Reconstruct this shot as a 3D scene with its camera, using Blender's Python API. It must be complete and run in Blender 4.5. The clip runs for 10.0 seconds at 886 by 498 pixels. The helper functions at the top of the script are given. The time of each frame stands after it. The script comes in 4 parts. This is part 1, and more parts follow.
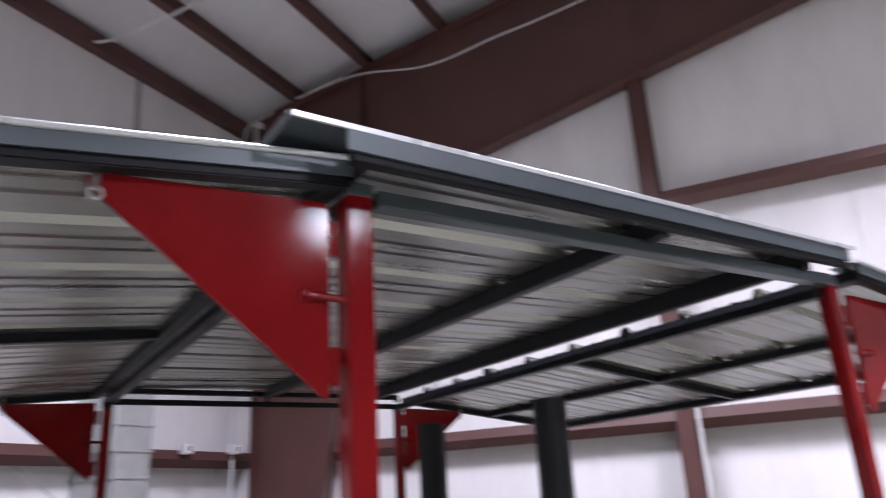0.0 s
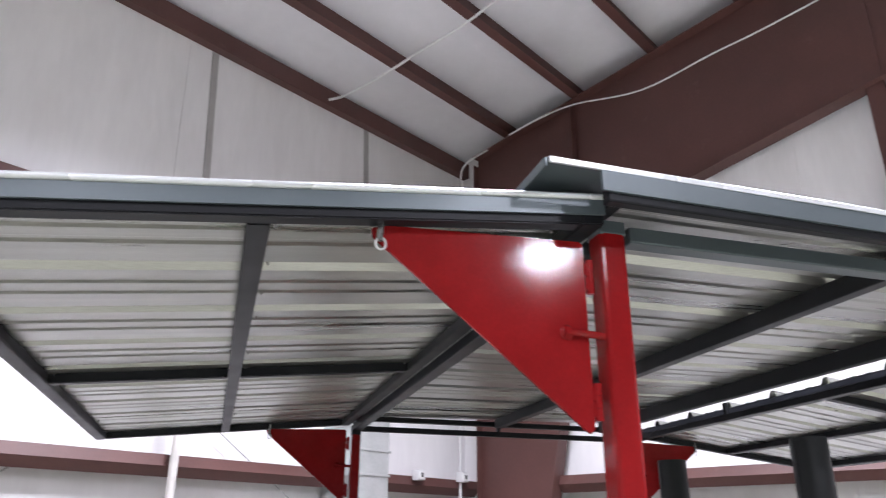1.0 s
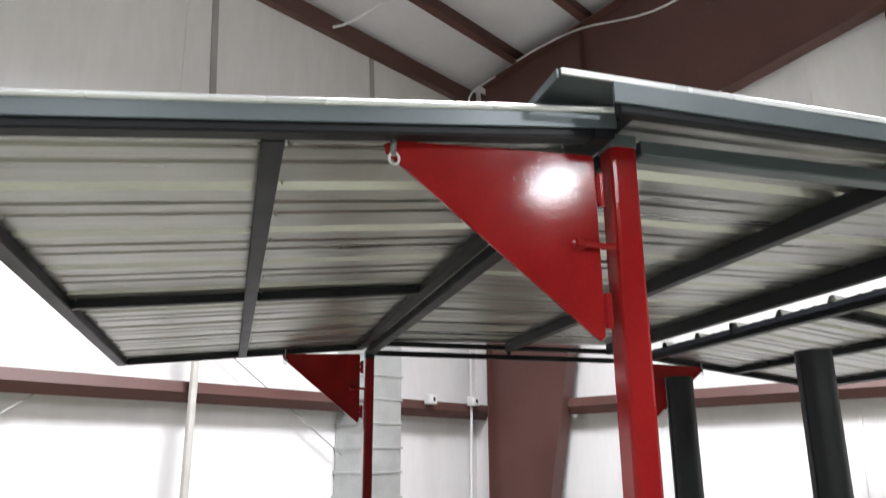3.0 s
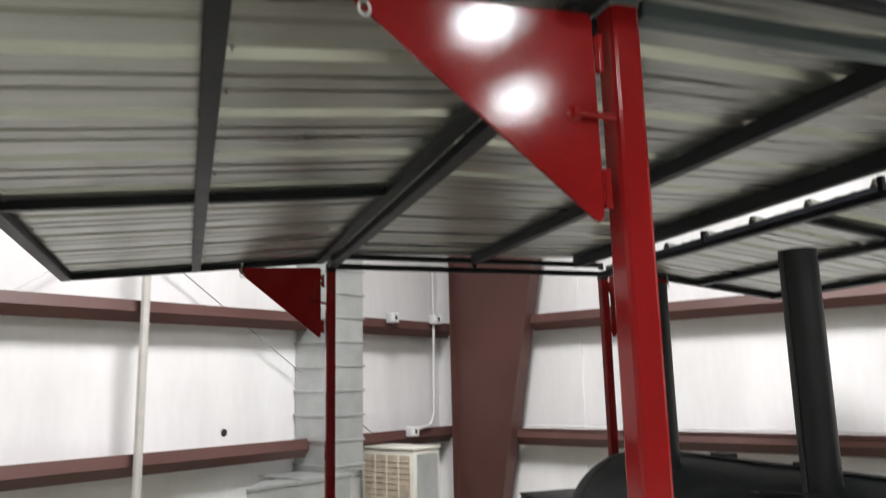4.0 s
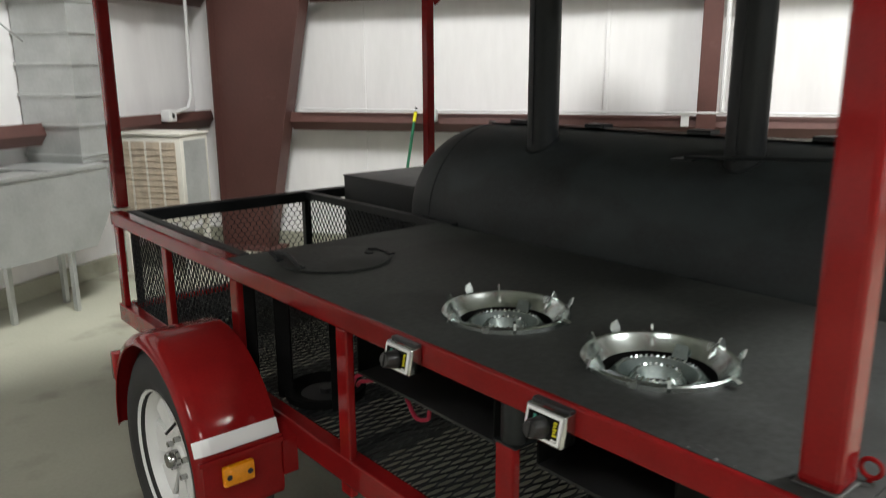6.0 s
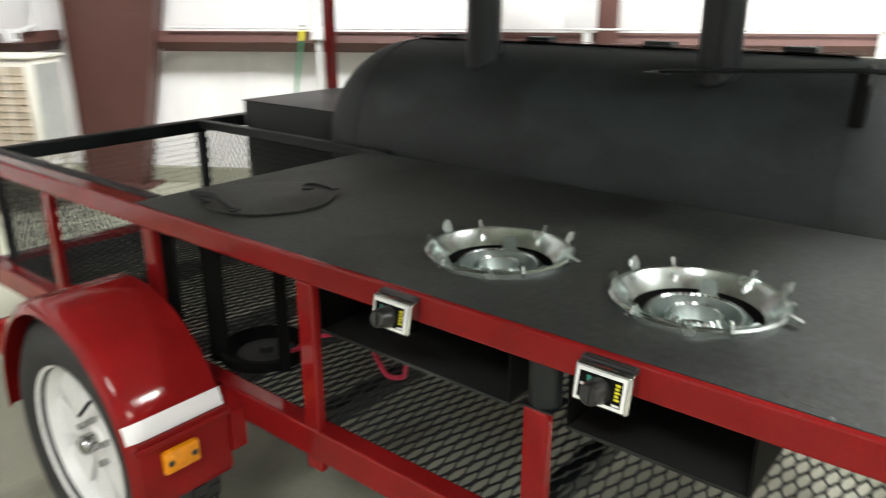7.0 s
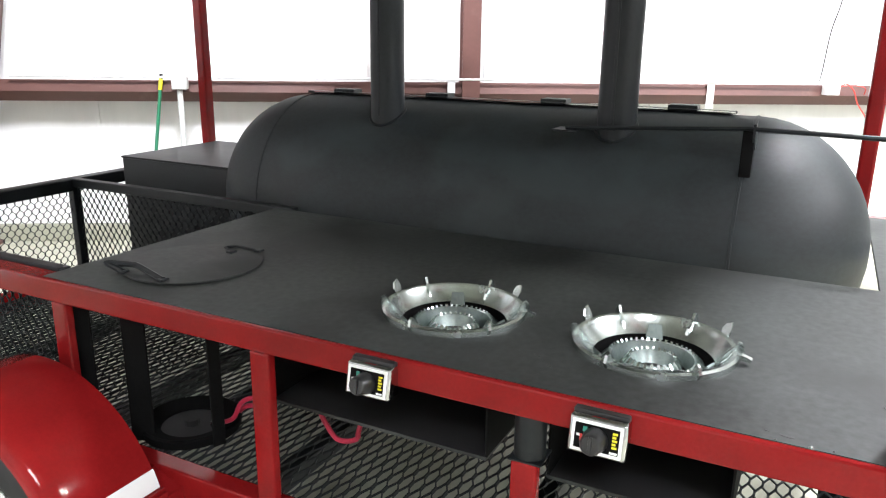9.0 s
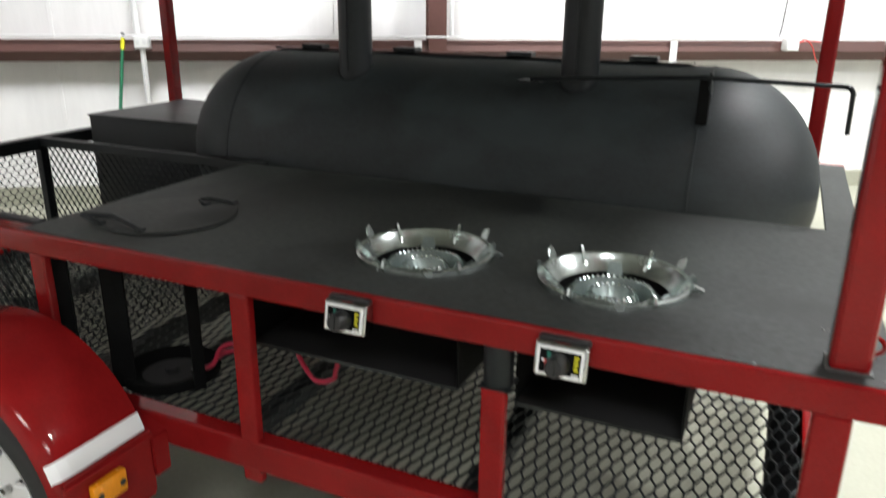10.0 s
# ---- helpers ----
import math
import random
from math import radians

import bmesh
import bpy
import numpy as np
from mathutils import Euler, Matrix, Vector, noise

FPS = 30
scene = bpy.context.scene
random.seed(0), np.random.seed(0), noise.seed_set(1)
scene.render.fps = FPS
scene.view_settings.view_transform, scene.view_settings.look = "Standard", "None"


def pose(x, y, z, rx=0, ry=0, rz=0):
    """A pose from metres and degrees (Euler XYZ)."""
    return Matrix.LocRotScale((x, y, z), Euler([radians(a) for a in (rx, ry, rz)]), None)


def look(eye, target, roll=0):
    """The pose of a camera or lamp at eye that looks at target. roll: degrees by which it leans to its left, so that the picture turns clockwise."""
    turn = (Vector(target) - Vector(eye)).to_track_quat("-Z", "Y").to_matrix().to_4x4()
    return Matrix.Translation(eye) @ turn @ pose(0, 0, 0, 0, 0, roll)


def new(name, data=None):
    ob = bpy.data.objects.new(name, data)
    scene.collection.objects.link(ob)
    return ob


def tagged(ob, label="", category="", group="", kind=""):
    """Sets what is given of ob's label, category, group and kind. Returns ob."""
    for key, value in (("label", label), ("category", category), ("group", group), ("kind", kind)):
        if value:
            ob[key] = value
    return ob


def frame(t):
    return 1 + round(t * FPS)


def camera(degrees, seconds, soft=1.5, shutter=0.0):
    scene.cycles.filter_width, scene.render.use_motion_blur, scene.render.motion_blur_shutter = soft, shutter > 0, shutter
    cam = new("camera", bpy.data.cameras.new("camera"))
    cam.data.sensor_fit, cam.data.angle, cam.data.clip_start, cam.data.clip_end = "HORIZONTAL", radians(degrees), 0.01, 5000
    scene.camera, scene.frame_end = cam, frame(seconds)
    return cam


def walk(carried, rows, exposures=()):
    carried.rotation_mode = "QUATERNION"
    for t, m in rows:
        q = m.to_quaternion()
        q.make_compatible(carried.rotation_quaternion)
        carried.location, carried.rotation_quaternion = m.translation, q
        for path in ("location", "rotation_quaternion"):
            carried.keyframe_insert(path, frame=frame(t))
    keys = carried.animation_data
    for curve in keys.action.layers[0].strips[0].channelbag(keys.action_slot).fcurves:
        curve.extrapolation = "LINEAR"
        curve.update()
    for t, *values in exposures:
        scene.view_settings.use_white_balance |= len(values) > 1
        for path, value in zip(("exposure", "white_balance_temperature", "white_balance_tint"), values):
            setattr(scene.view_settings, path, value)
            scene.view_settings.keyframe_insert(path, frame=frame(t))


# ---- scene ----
cam = camera(61.4, 10.0, soft=1.1, shutter=0.6)
PATH = [
    (0, (-0.565, -1.329, 1.697), (0.408, 0.171, 2.297), -3.3),
    (0.5, (-0.639, -1.338, 1.697), (0.025, 0.303, 2.348), -0.4),
    (1, (-0.679, -1.343, 1.699), (-0.187, 0.345, 2.381), 0.3),
    (1.5, (-0.706, -1.349, 1.701), (-0.296, 0.356, 2.393), 0.5),
    (2, (-0.707, -1.363, 1.700), (-0.318, 0.343, 2.405), 0.5),
    (2.5, (-0.701, -1.364, 1.691), (-0.268, 0.356, 2.333), 0.6),
    (2.7, (-0.694, -1.362, 1.676), (-0.235, 0.370, 2.267), 0.1),
    (3.8, (-0.691, -1.219, 1.624), (-0.122, 0.545, 2.004), -0.85),
    (4, (-0.677, -1.152, 1.611), (-0.073, 0.610, 1.951), -1.35),
    (4.5, (-0.670, -0.918, 1.545), (0.046, 0.837, 1.675), -3.3),
    (5, (-0.751, -0.692, 1.515), (0.186, 0.955, 1.380), -1.1),
    (5.5, (-0.898, -0.525, 1.509), (0.245, 0.957, 1.184), -3.1),
    (5.7, (-0.950, -0.485, 1.511), (0.226, 0.966, 1.146), -1.8),
    (6.8, (-0.915, -0.080, 1.458), (0.366, 1.163, 0.847), -0.4),
    (7, (-0.940, -0.028, 1.456), (0.441, 1.102, 0.849), -0.1),
    (7.5, (-1.051, 0.090, 1.457), (0.506, 0.906, 0.775), -1.3),
    (8, (-1.061, 0.121, 1.482), (0.556, 0.849, 0.842), -1.1),
    (8.5, (-1.057, 0.140, 1.493), (0.568, 0.909, 0.924), -0.1),
    (9, (-1.082, 0.157, 1.504), (0.538, 0.977, 0.995), 0.7),
    (9.5, (-1.106, 0.158, 1.507), (0.531, 0.955, 1.015), 0.1),
    (10, (-1.153, 0.125, 1.484), (0.477, 0.863, 0.887), 0.5),
]
EXPOSURES = [(0, -1.05, 6000, 28), (0.5, -0.65, 6000, 26), (1, -0.24, 6050, 21), (2, -0.26, 6050, 19), (2.7, -0.32, 6300, 14), (4, -0.78, 6600, 11), (4.5, -0.92, 6650, 10), (5, -1.03, 6700, 9), (5.7, -1.0, 6700, 8), (6.8, -.2, 6700, 6), (7.2, 0.22, 6700, 6), (7.5, .66, 6600, 4), (8, .95, 6450, 6), (8.5, .78, 6400, 9), (9, .5, 6300, 11), (9.5, -.1, 6400, 10), (10, -.35, 6500, 8)]
walk(cam, [(t, look(eye, target, roll)) for t, eye, target, roll in PATH], EXPOSURES)

# ---- world and lights ----
TURN = 31.8
SHED = Matrix.Rotation(radians(TURN), 4, "Z")
WX, WY = 4.904, 4.454          # the end wall and the side wall, in the shed's own axes
FX, FY = -11.0, -13.0          # the two walls behind the camera


def shed(x, y, z):
    return SHED @ Vector((x, y, z))


world = bpy.data.worlds.new("world")
scene.world = world
world.use_nodes = True
sky = world.node_tree.nodes.new("ShaderNodeTexSky")
sky.sky_type, sky.sun_disc = "NISHITA", False
sky.sun_elevation, sky.sun_rotation = radians(40), radians(120)
world.node_tree.nodes["Background"].inputs["Strength"].default_value = 0.08
world.node_tree.links.new(sky.outputs[0], world.node_tree.nodes["Background"].inputs[0])

# place, power, width and spread angle, set to soften shadows and dim upper walls
# all unseen: two follow reflections, the third glare, the last three added as fill
LAMPS = [(-1.15, -8.62, 360, 0.55, 180), (-1.18, -6.20, 330, 0.55, 180), (1.30, 1.20, 600, 1.6, 138), (2.20, -2.59, 420, 0.7, 130), (-6.47, -5.49, 500, 2.2, 160), (-4.94, 0.91, 400, 2.2, 140)]
for lx, ly, power, wide, cut in LAMPS:
    lamp = bpy.data.lights.new("unseen_lamp", "AREA")
    lamp.shape, lamp.size, lamp.energy, lamp.color, lamp.spread = "DISK", wide, power, (0.98, 0.985, 1.0), radians(cut)
    new("unseen_lamp", lamp).matrix_world = Matrix.Translation(shed(lx, ly, 5.50))


# ---- materials ----
def material(name, color, rough=0.5, metal=0.0, spread=0.12, grain=8.0, fine=120.0, bump=0.05, stain=None, stain_at=0.62, stain_scale=2.5, rough_spread=0.1, coat=0.0, gloss=0.5, emit=None, stretch=(1, 1, 1), peel=False):
    """Base colour varied at two scales, with fine relief and, where given, stains of their own colour."""
    mat = bpy.data.materials.new(name)
    mat.use_nodes = True
    nodes, links = mat.node_tree.nodes, mat.node_tree.links
    shader = nodes["Principled BSDF"]
    where = nodes.new("ShaderNodeTexCoord")
    place = nodes.new("ShaderNodeMapping")
    place.inputs["Scale"].default_value = stretch
    links.new(where.outputs["Object"], place.inputs[0])

    def clouds(scale, detail=4.0):
        n = nodes.new("ShaderNodeTexNoise")
        n.inputs["Scale"].default_value, n.inputs["Detail"].default_value = scale, detail
        links.new(place.outputs[0], n.inputs["Vector"])
        return n.outputs["Fac"]

    big, small = clouds(grain), clouds(fine, 2.0)
    both = nodes.new("ShaderNodeMath")
    both.operation = "MULTIPLY_ADD"
    both.inputs[1].default_value = 0.35
    links.new(small, both.inputs[0])
    links.new(big, both.inputs[2])
    ramp = nodes.new("ShaderNodeValToRGB")
    low = [c * (1 - spread) for c in color]
    high = [min(1.0, c * (1 + spread)) for c in color]
    ramp.color_ramp.elements[0].position, ramp.color_ramp.elements[1].position = 0.45, 0.9
    ramp.color_ramp.elements[0].color, ramp.color_ramp.elements[1].color = (*low, 1), (*high, 1)
    links.new(both.outputs[0], ramp.inputs[0])
    out = ramp.outputs[0]
    if stain:
        spots = nodes.new("ShaderNodeValToRGB")
        spots.color_ramp.elements[0].position, spots.color_ramp.elements[1].position = stain_at, min(1.0, stain_at + 0.12)
        links.new(clouds(stain_scale, 6.0), spots.inputs[0])
        mix = nodes.new("ShaderNodeMixRGB")
        mix.inputs[2].default_value = (*stain, 1)
        links.new(spots.outputs[0], mix.inputs[0])
        links.new(out, mix.inputs[1])
        out = mix.outputs[0]
    links.new(out, shader.inputs["Base Color"])
    rr = nodes.new("ShaderNodeMapRange")
    rr.inputs["To Min"].default_value, rr.inputs["To Max"].default_value = max(0.02, rough - rough_spread), min(1.0, rough + rough_spread)
    links.new(big, rr.inputs[0])
    links.new(rr.outputs[0], shader.inputs["Roughness"])
    shader.inputs["Metallic"].default_value = metal
    shader.inputs["Specular IOR Level"].default_value = gloss
    shader.inputs["Coat Weight"].default_value = coat
    shader.inputs["Coat Roughness"].default_value = 0.06
    if bump:
        b = nodes.new("ShaderNodeBump")
        b.inputs["Strength"].default_value, b.inputs["Distance"].default_value = bump, 0.004
        links.new(small if peel else both.outputs[0], b.inputs["Height"])
        links.new(b.outputs[0], shader.inputs["Normal"])
    if emit:
        shader.inputs["Emission Color"].default_value, shader.inputs["Emission Strength"].default_value = (*emit[:3], 1), emit[3]
    return mat


RED = material("red_enamel", (0.212, 0.0092, 0.0098), 0.085, spread=0.16, grain=7, fine=150, bump=0.040, rough_spread=0.035, gloss=0.22, peel=True)
GREY = material("charcoal_paint", (0.0085, 0.0095, 0.0120), 0.46, spread=0.25, grain=6, bump=0.05, gloss=0.24)
TRIM = material("slate_trim", (0.082, 0.104, 0.114), 0.35, spread=0.06, grain=3, bump=0.02, metal=0.2)
BLACK = material("black_stove_paint", (0.0095, 0.0118, 0.0135), 0.46, gloss=0.32, spread=0.35, grain=3.0, fine=90, bump=0.12, rough_spread=0.12)
TANK = material("smoked_tank_paint", (0.0135, 0.0180, 0.0204), 0.60, spread=0.55, grain=2.6, fine=60, bump=0.10, rough_spread=0.16, stain=(0.025, 0.034, 0.037), stain_at=0.52, stain_scale=2.1, stretch=(1, 1, 1.6))
STEEL = material("blackened_steel", (0.0310, 0.0342, 0.0326), 0.58, spread=0.80, grain=1.9, fine=55, bump=0.10, stain=(0.0150, 0.0160, 0.0150), stain_at=0.50, stain_scale=2.2, rough_spread=0.16, gloss=0.33)
CROWN = material("cast_iron_crown", (0.36, 0.415, 0.40), 0.42, metal=1.0, spread=0.2, grain=30, fine=200, bump=0.08)
SHEET = material("galvalume", (0.370, 0.376, 0.350), 0.30, metal=0.84, spread=0.18, grain=4, fine=160, bump=0.03, stretch=(0.25, 4, 1))
PADS = material("dull_cast_pad", (0.20, 0.235, 0.225), 0.55, metal=0.8, spread=0.25, grain=30, fine=200, bump=0.1)
CAST = material("cast_aluminium", (0.58, 0.635, 0.62), 0.25, metal=1.0, spread=0.15, grain=25, fine=200, bump=0.06, rough_spread=0.08)
CHROME = material("satin_metal", (0.46, 0.46, 0.46), 0.16, metal=1.0, spread=0.05, grain=20, bump=0.02)
PLASTIC = material("black_plastic", (0.012, 0.012, 0.013), 0.35, spread=0.1, bump=0.02)
# pale colour paints in the highlight along the folded trim edge
HEM = material("hem_with_highlight", (0.62, 0.65, 0.66), 0.28, metal=0.35, spread=0.08, grain=4, bump=0.02)
SPATTER = material("weld_spatter", (0.13, 0.135, 0.13), 0.45, metal=0.8, spread=0.4, grain=90, bump=0.5)
WELD = material("weld_bead", (0.10, 0.105, 0.10), 0.4, metal=0.6, spread=0.4, grain=40, fine=300, bump=0.5)
# some parts' own black; also shade painted into pan, trays and under-table parts
DULL_BLACK = material("dull_black_and_shade", (0.006, 0.006, 0.006), 0.9, spread=0.3, bump=0.05, gloss=0.1)
SEAM = material("seam_tape_and_shadow", (0.40, 0.385, 0.375), 0.6, spread=0.12, grain=2, fine=12, bump=0.2)
DARK = material("dark_steel_inside", (0.018, 0.018, 0.018), 0.6, spread=0.2)
VINYL = material("white_vinyl_facing", (0.80, 0.79, 0.79), 0.5, spread=0.055, grain=1.6, fine=9, bump=0.85, stretch=(2.2, 2.2, 0.5))
DARK_WALL = material("unseen_dark_wall", (0.16, 0.155, 0.15), 0.7, spread=0.1, grain=1.0, bump=0.1)
ROOFING = material("white_roof_blanket", (0.72, 0.71, 0.73), 0.55, spread=0.05, grain=1.5, fine=10, bump=0.3)
OXIDE = material("red_oxide_primer", (0.093, 0.039, 0.033), 0.5, spread=0.16, grain=2.0, fine=40, bump=0.05, stain=(0.125, 0.064, 0.053), stain_at=0.66, stain_scale=5)
CONCRETE = material("concrete", (0.345, 0.345, 0.275), 0.6, spread=0.13, grain=1.3, fine=60, bump=0.12, stain=(0.20, 0.195, 0.15), stain_at=0.58, stain_scale=1.6, rough_spread=0.15)
DUCT = material("galvanised_duct", (0.46, 0.475, 0.465), 0.42, metal=0.6, spread=0.12, grain=5, fine=50, bump=0.05)
COOLER = material("cooler_enamel", (0.62, 0.60, 0.54), 0.5, spread=0.06, grain=3, bump=0.05)
LOUVRE = material("cooler_pad", (0.46, 0.385, 0.30), 0.8, spread=0.2, grain=12, bump=0.3)
DOWN = material("weathered_pipe", (0.50, 0.48, 0.45), 0.5, spread=0.1, bump=0.05)
PIPE = material("white_conduit", (0.68, 0.68, 0.68), 0.45, spread=0.05, bump=0.02)
RUBBER = material("tyre_rubber", (0.022, 0.022, 0.022), 0.75, spread=0.2, grain=20, bump=0.2)
WHITE = material("white_wheel_paint", (0.78, 0.78, 0.77), 0.35, spread=0.04, bump=0.02)
TAPE = material("reflective_tape", (0.85, 0.85, 0.85), 0.3, spread=0.03, fine=400, bump=0.05)
AMBER = material("amber_lens", (0.75, 0.27, 0.01), 0.25, spread=0.1, grain=60, bump=0.1)
REDLENS = material("red_lens", (0.30, 0.01, 0.01), 0.25, spread=0.1, bump=0.05)
HOSE = material("red_hose", (0.42, 0.018, 0.055), 0.45, spread=0.1, bump=0.03)
YELLOW = material("yellow_print", (0.72, 0.66, 0.02), 0.5, spread=0.05, bump=0)
GREEN = material("green_paint", (0.02, 0.16, 0.08), 0.4, spread=0.1, bump=0.02)
CORD = material("red_wire", (0.55, 0.05, 0.04), 0.5, spread=0.05, bump=0)
CABLE = material("steel_cable", (0.42, 0.42, 0.41), 0.4, metal=0.4, spread=0.1, bump=0)
TEAL = material("green_valve_knob", (0.02, 0.22, 0.16), 0.4, spread=0.05, bump=0)


# ---- building helpers ----
def part(name, bm, mat, parent=None, label="", smooth=False):
    me = bpy.data.meshes.new(name)
    bmesh.ops.recalc_face_normals(bm, faces=bm.faces)
    bm.to_mesh(me)
    bm.free()
    me.materials.append(mat)
    if smooth:
        me.polygons.foreach_set("use_smooth", [True] * len(me.polygons))
        me.set_sharp_from_angle(angle=radians(38))
    ob = new(name, me)
    if parent:
        ob.parent = parent
    if label:
        tagged(ob, label)
    return ob


def thing(name, label, category, at=(0, 0, 0), group="", kind="", turned=False):
    ob = new(name)
    ob.empty_display_size = 0.1
    ob.matrix_world = (SHED if turned else Matrix.Identity(4)) @ Matrix.Translation(at)
    return tagged(ob, label, category, group, kind)


def box(lo, hi, bevel=0.0, bm=None, m=None):
    bm = bm or bmesh.new()
    lo, hi = Vector(lo), Vector(hi)
    got = bmesh.ops.create_cube(bm, size=1.0)["verts"]
    for v in got:
        v.co = Vector([(lo[i] + hi[i]) / 2 + v.co[i] * (hi[i] - lo[i]) for i in range(3)])
    if bevel:
        edges = {e for v in got for e in v.link_edges}
        got = bmesh.ops.bevel(bm, geom=list(edges), offset=bevel, segments=2, affect="EDGES", profile=0.5)["verts"]
    if m is not None:
        bmesh.ops.transform(bm, matrix=m, verts=list(got))
    return bm


def rod(a, b, r, sides=16, bm=None, r2=None, caps=True):
    bm = bm or bmesh.new()
    a, b = Vector(a), Vector(b)
    way = b - a
    m = Matrix.Translation((a + b) / 2) @ way.to_track_quat("Z", "Y").to_matrix().to_4x4()
    bmesh.ops.create_cone(bm, cap_ends=caps, segments=sides, radius1=r, radius2=r if r2 is None else r2, depth=way.length, matrix=m)
    return bm


def bent(points, r, sides=8, bm=None):
    """A round bar or hose along a line of points."""
    bm = bm or bmesh.new()
    pts = [Vector(p) for p in points]
    rings = []
    side = None
    for i, p in enumerate(pts):
        way = (pts[min(i + 1, len(pts) - 1)] - pts[max(i - 1, 0)]).normalized()
        if side is None:
            side = way.orthogonal().normalized()
        side = (side - way * side.dot(way)).normalized()
        up = way.cross(side)
        rings.append([bm.verts.new(p + r * (math.cos(k * math.tau / sides) * side + math.sin(k * math.tau / sides) * up)) for k in range(sides)])
    for a, b in zip(rings, rings[1:]):
        for k in range(sides):
            bm.faces.new((a[k], a[(k + 1) % sides], b[(k + 1) % sides], b[k]))
    bm.faces.new(rings[0][::-1])
    bm.faces.new(rings[-1])
    return bm


def curve(points, steps=8):
    """Points on a smooth line through the given ones."""
    pts = [Vector(p) for p in points]
    pts = [pts[0]] + pts + [pts[-1]]
    out = []
    for i in range(1, len(pts) - 2):
        a, b, c, d = pts[i - 1:i + 3]
        for k in range(steps):
            t = k / steps
            out.append(0.5 * (2 * b + (c - a) * t + (2 * a - 5 * b + 4 * c - d) * t * t + (3 * b - a - 3 * c + d) * t ** 3))
    return out + [pts[-1]]


def lathe(profile, centre=(0, 0, 0), axis="Z", sides=48, bm=None, closed=False, span=math.tau, start=0.0):
    """A profile of (radius, height) turned round an axis."""
    bm = bm or bmesh.new()
    c = Vector(centre)
    full = abs(span - math.tau) < 1e-6
    n = sides if full else sides + 1

    def at(r, h, a):
        u, v = r * math.cos(a), r * math.sin(a)
        return c + Vector({"Z": (u, v, h), "Y": (u, h, v), "X": (h, u, v)}[axis])

    rings = [[bm.verts.new(at(r, h, start + span * k / sides)) for k in range(n)] for r, h in profile]
    pairs = list(zip(rings, rings[1:])) + ([(rings[-1], rings[0])] if closed else [])
    for a, b in pairs:
        for k in range(sides):
            bm.faces.new((a[k], a[(k + 1) % n], b[(k + 1) % n], b[k]))
    bmesh.ops.remove_doubles(bm, verts=[v for ring in rings for v in ring], dist=1e-6)
    return bm


def prism(outline, axis, lo, hi, bm=None):
    """A flat outline of two-number points, given depth along an axis."""
    bm = bm or bmesh.new()

    def at(p, h):
        return {"X": (h, p[0], p[1]), "Y": (p[0], h, p[1]), "Z": (p[0], p[1], h)}[axis]

    a = [bm.verts.new(at(p, lo)) for p in outline]
    b = [bm.verts.new(at(p, hi)) for p in outline]
    bm.faces.new(a)
    bm.faces.new(b[::-1])
    for k in range(len(a)):
        j = (k + 1) % len(a)
        bm.faces.new((a[k], b[k], b[j], a[j]))
    return bm


def expanded(origin, u, v, across, up, half_u=0.048, half_v=0.0145, wide=0.0042, thick=0.004):
    """Expanded metal: zigzag strands that meet in diamonds, over a sheet of across x up metres."""
    bm = bmesh.new()
    o, u, v = Vector(origin), Vector(u).normalized(), Vector(v).normalized()
    n = u.cross(v)
    cols, rows = int(across / half_u), int(up / half_v)
    for j in range(rows):
        pts = []
        for i in range(cols + 1):
            flat = 0.24 * half_u
            for k in (-flat, flat):
                pts.append((i, o + u * min(max(i * half_u + k, 0), across) + v * ((j + 0.5) * half_v + (-1) ** (i + j) * half_v * 0.46)))
        rings = []
        for i, p in pts:
            lean = n * (thick if (i + j) % 2 else -thick) * 0.5
            rings.append([bm.verts.new(p + lean + a * v * wide / 2 + b * n * thick / 2) for a, b in ((-1, -1), (1, -1), (1, 1), (-1, 1))])
        for a, b in zip(rings, rings[1:]):
            for k in range(4):
                bm.faces.new((a[k], a[(k + 1) % 4], b[(k + 1) % 4], b[k]))
    return bm


def tube(name, lo, hi, mat, parent, label="", bevel=0.005):
    return part(name, box(lo, hi, bevel), mat, parent, label)


# ---- the shed: floor, walls, frame, roof ----
def structure(name, bm, mat, label="", turned=True, smooth=False):
    ob = part(name, bm, mat, None, "", smooth)
    if turned:
        ob.matrix_world = SHED
    return tagged(ob, label, kind="structure")


structure("floor", box((FX, FY, -0.2), (WX, WY, 0)), CONCRETE, "smooth grey concrete floor with faint stains")
EAVE, PITCH = 5.934, 0.16
RIDGE = -4.0


def roof_z(y):
    return EAVE + PITCH * (WY - y) if y > RIDGE else EAVE + PITCH * (WY - RIDGE) - PITCH * (RIDGE - y)


GABLE = [(FY, -0.2), (WY, -0.2), (WY, roof_z(WY)), (RIDGE, roof_z(RIDGE)), (FY, roof_z(FY))]
structure("wall_end", prism(GABLE, "X", WX, WX + 0.2), VINYL, "white vinyl-faced insulated end wall")
structure("wall_side", box((FX, WY, -0.2), (WX + 0.2, WY + 0.2, roof_z(WY) + 0.05)), VINYL, "white vinyl-faced insulated side wall")
# unseen wall, kept white to throw light back on the rails
structure("wall_back", prism(GABLE, "X", FX - 0.2, FX), VINYL, "unseen closing wall, white to bounce light onto the rails")
# unseen wall, given a dark finish so red plates reflect less white
structure("wall_far_side", box((FX - 0.2, FY - 0.2, -0.2), (WX + 0.2, FY, roof_z(FY) + 0.05)), DARK_WALL, "unseen closing wall, kept dark to dull reflections")
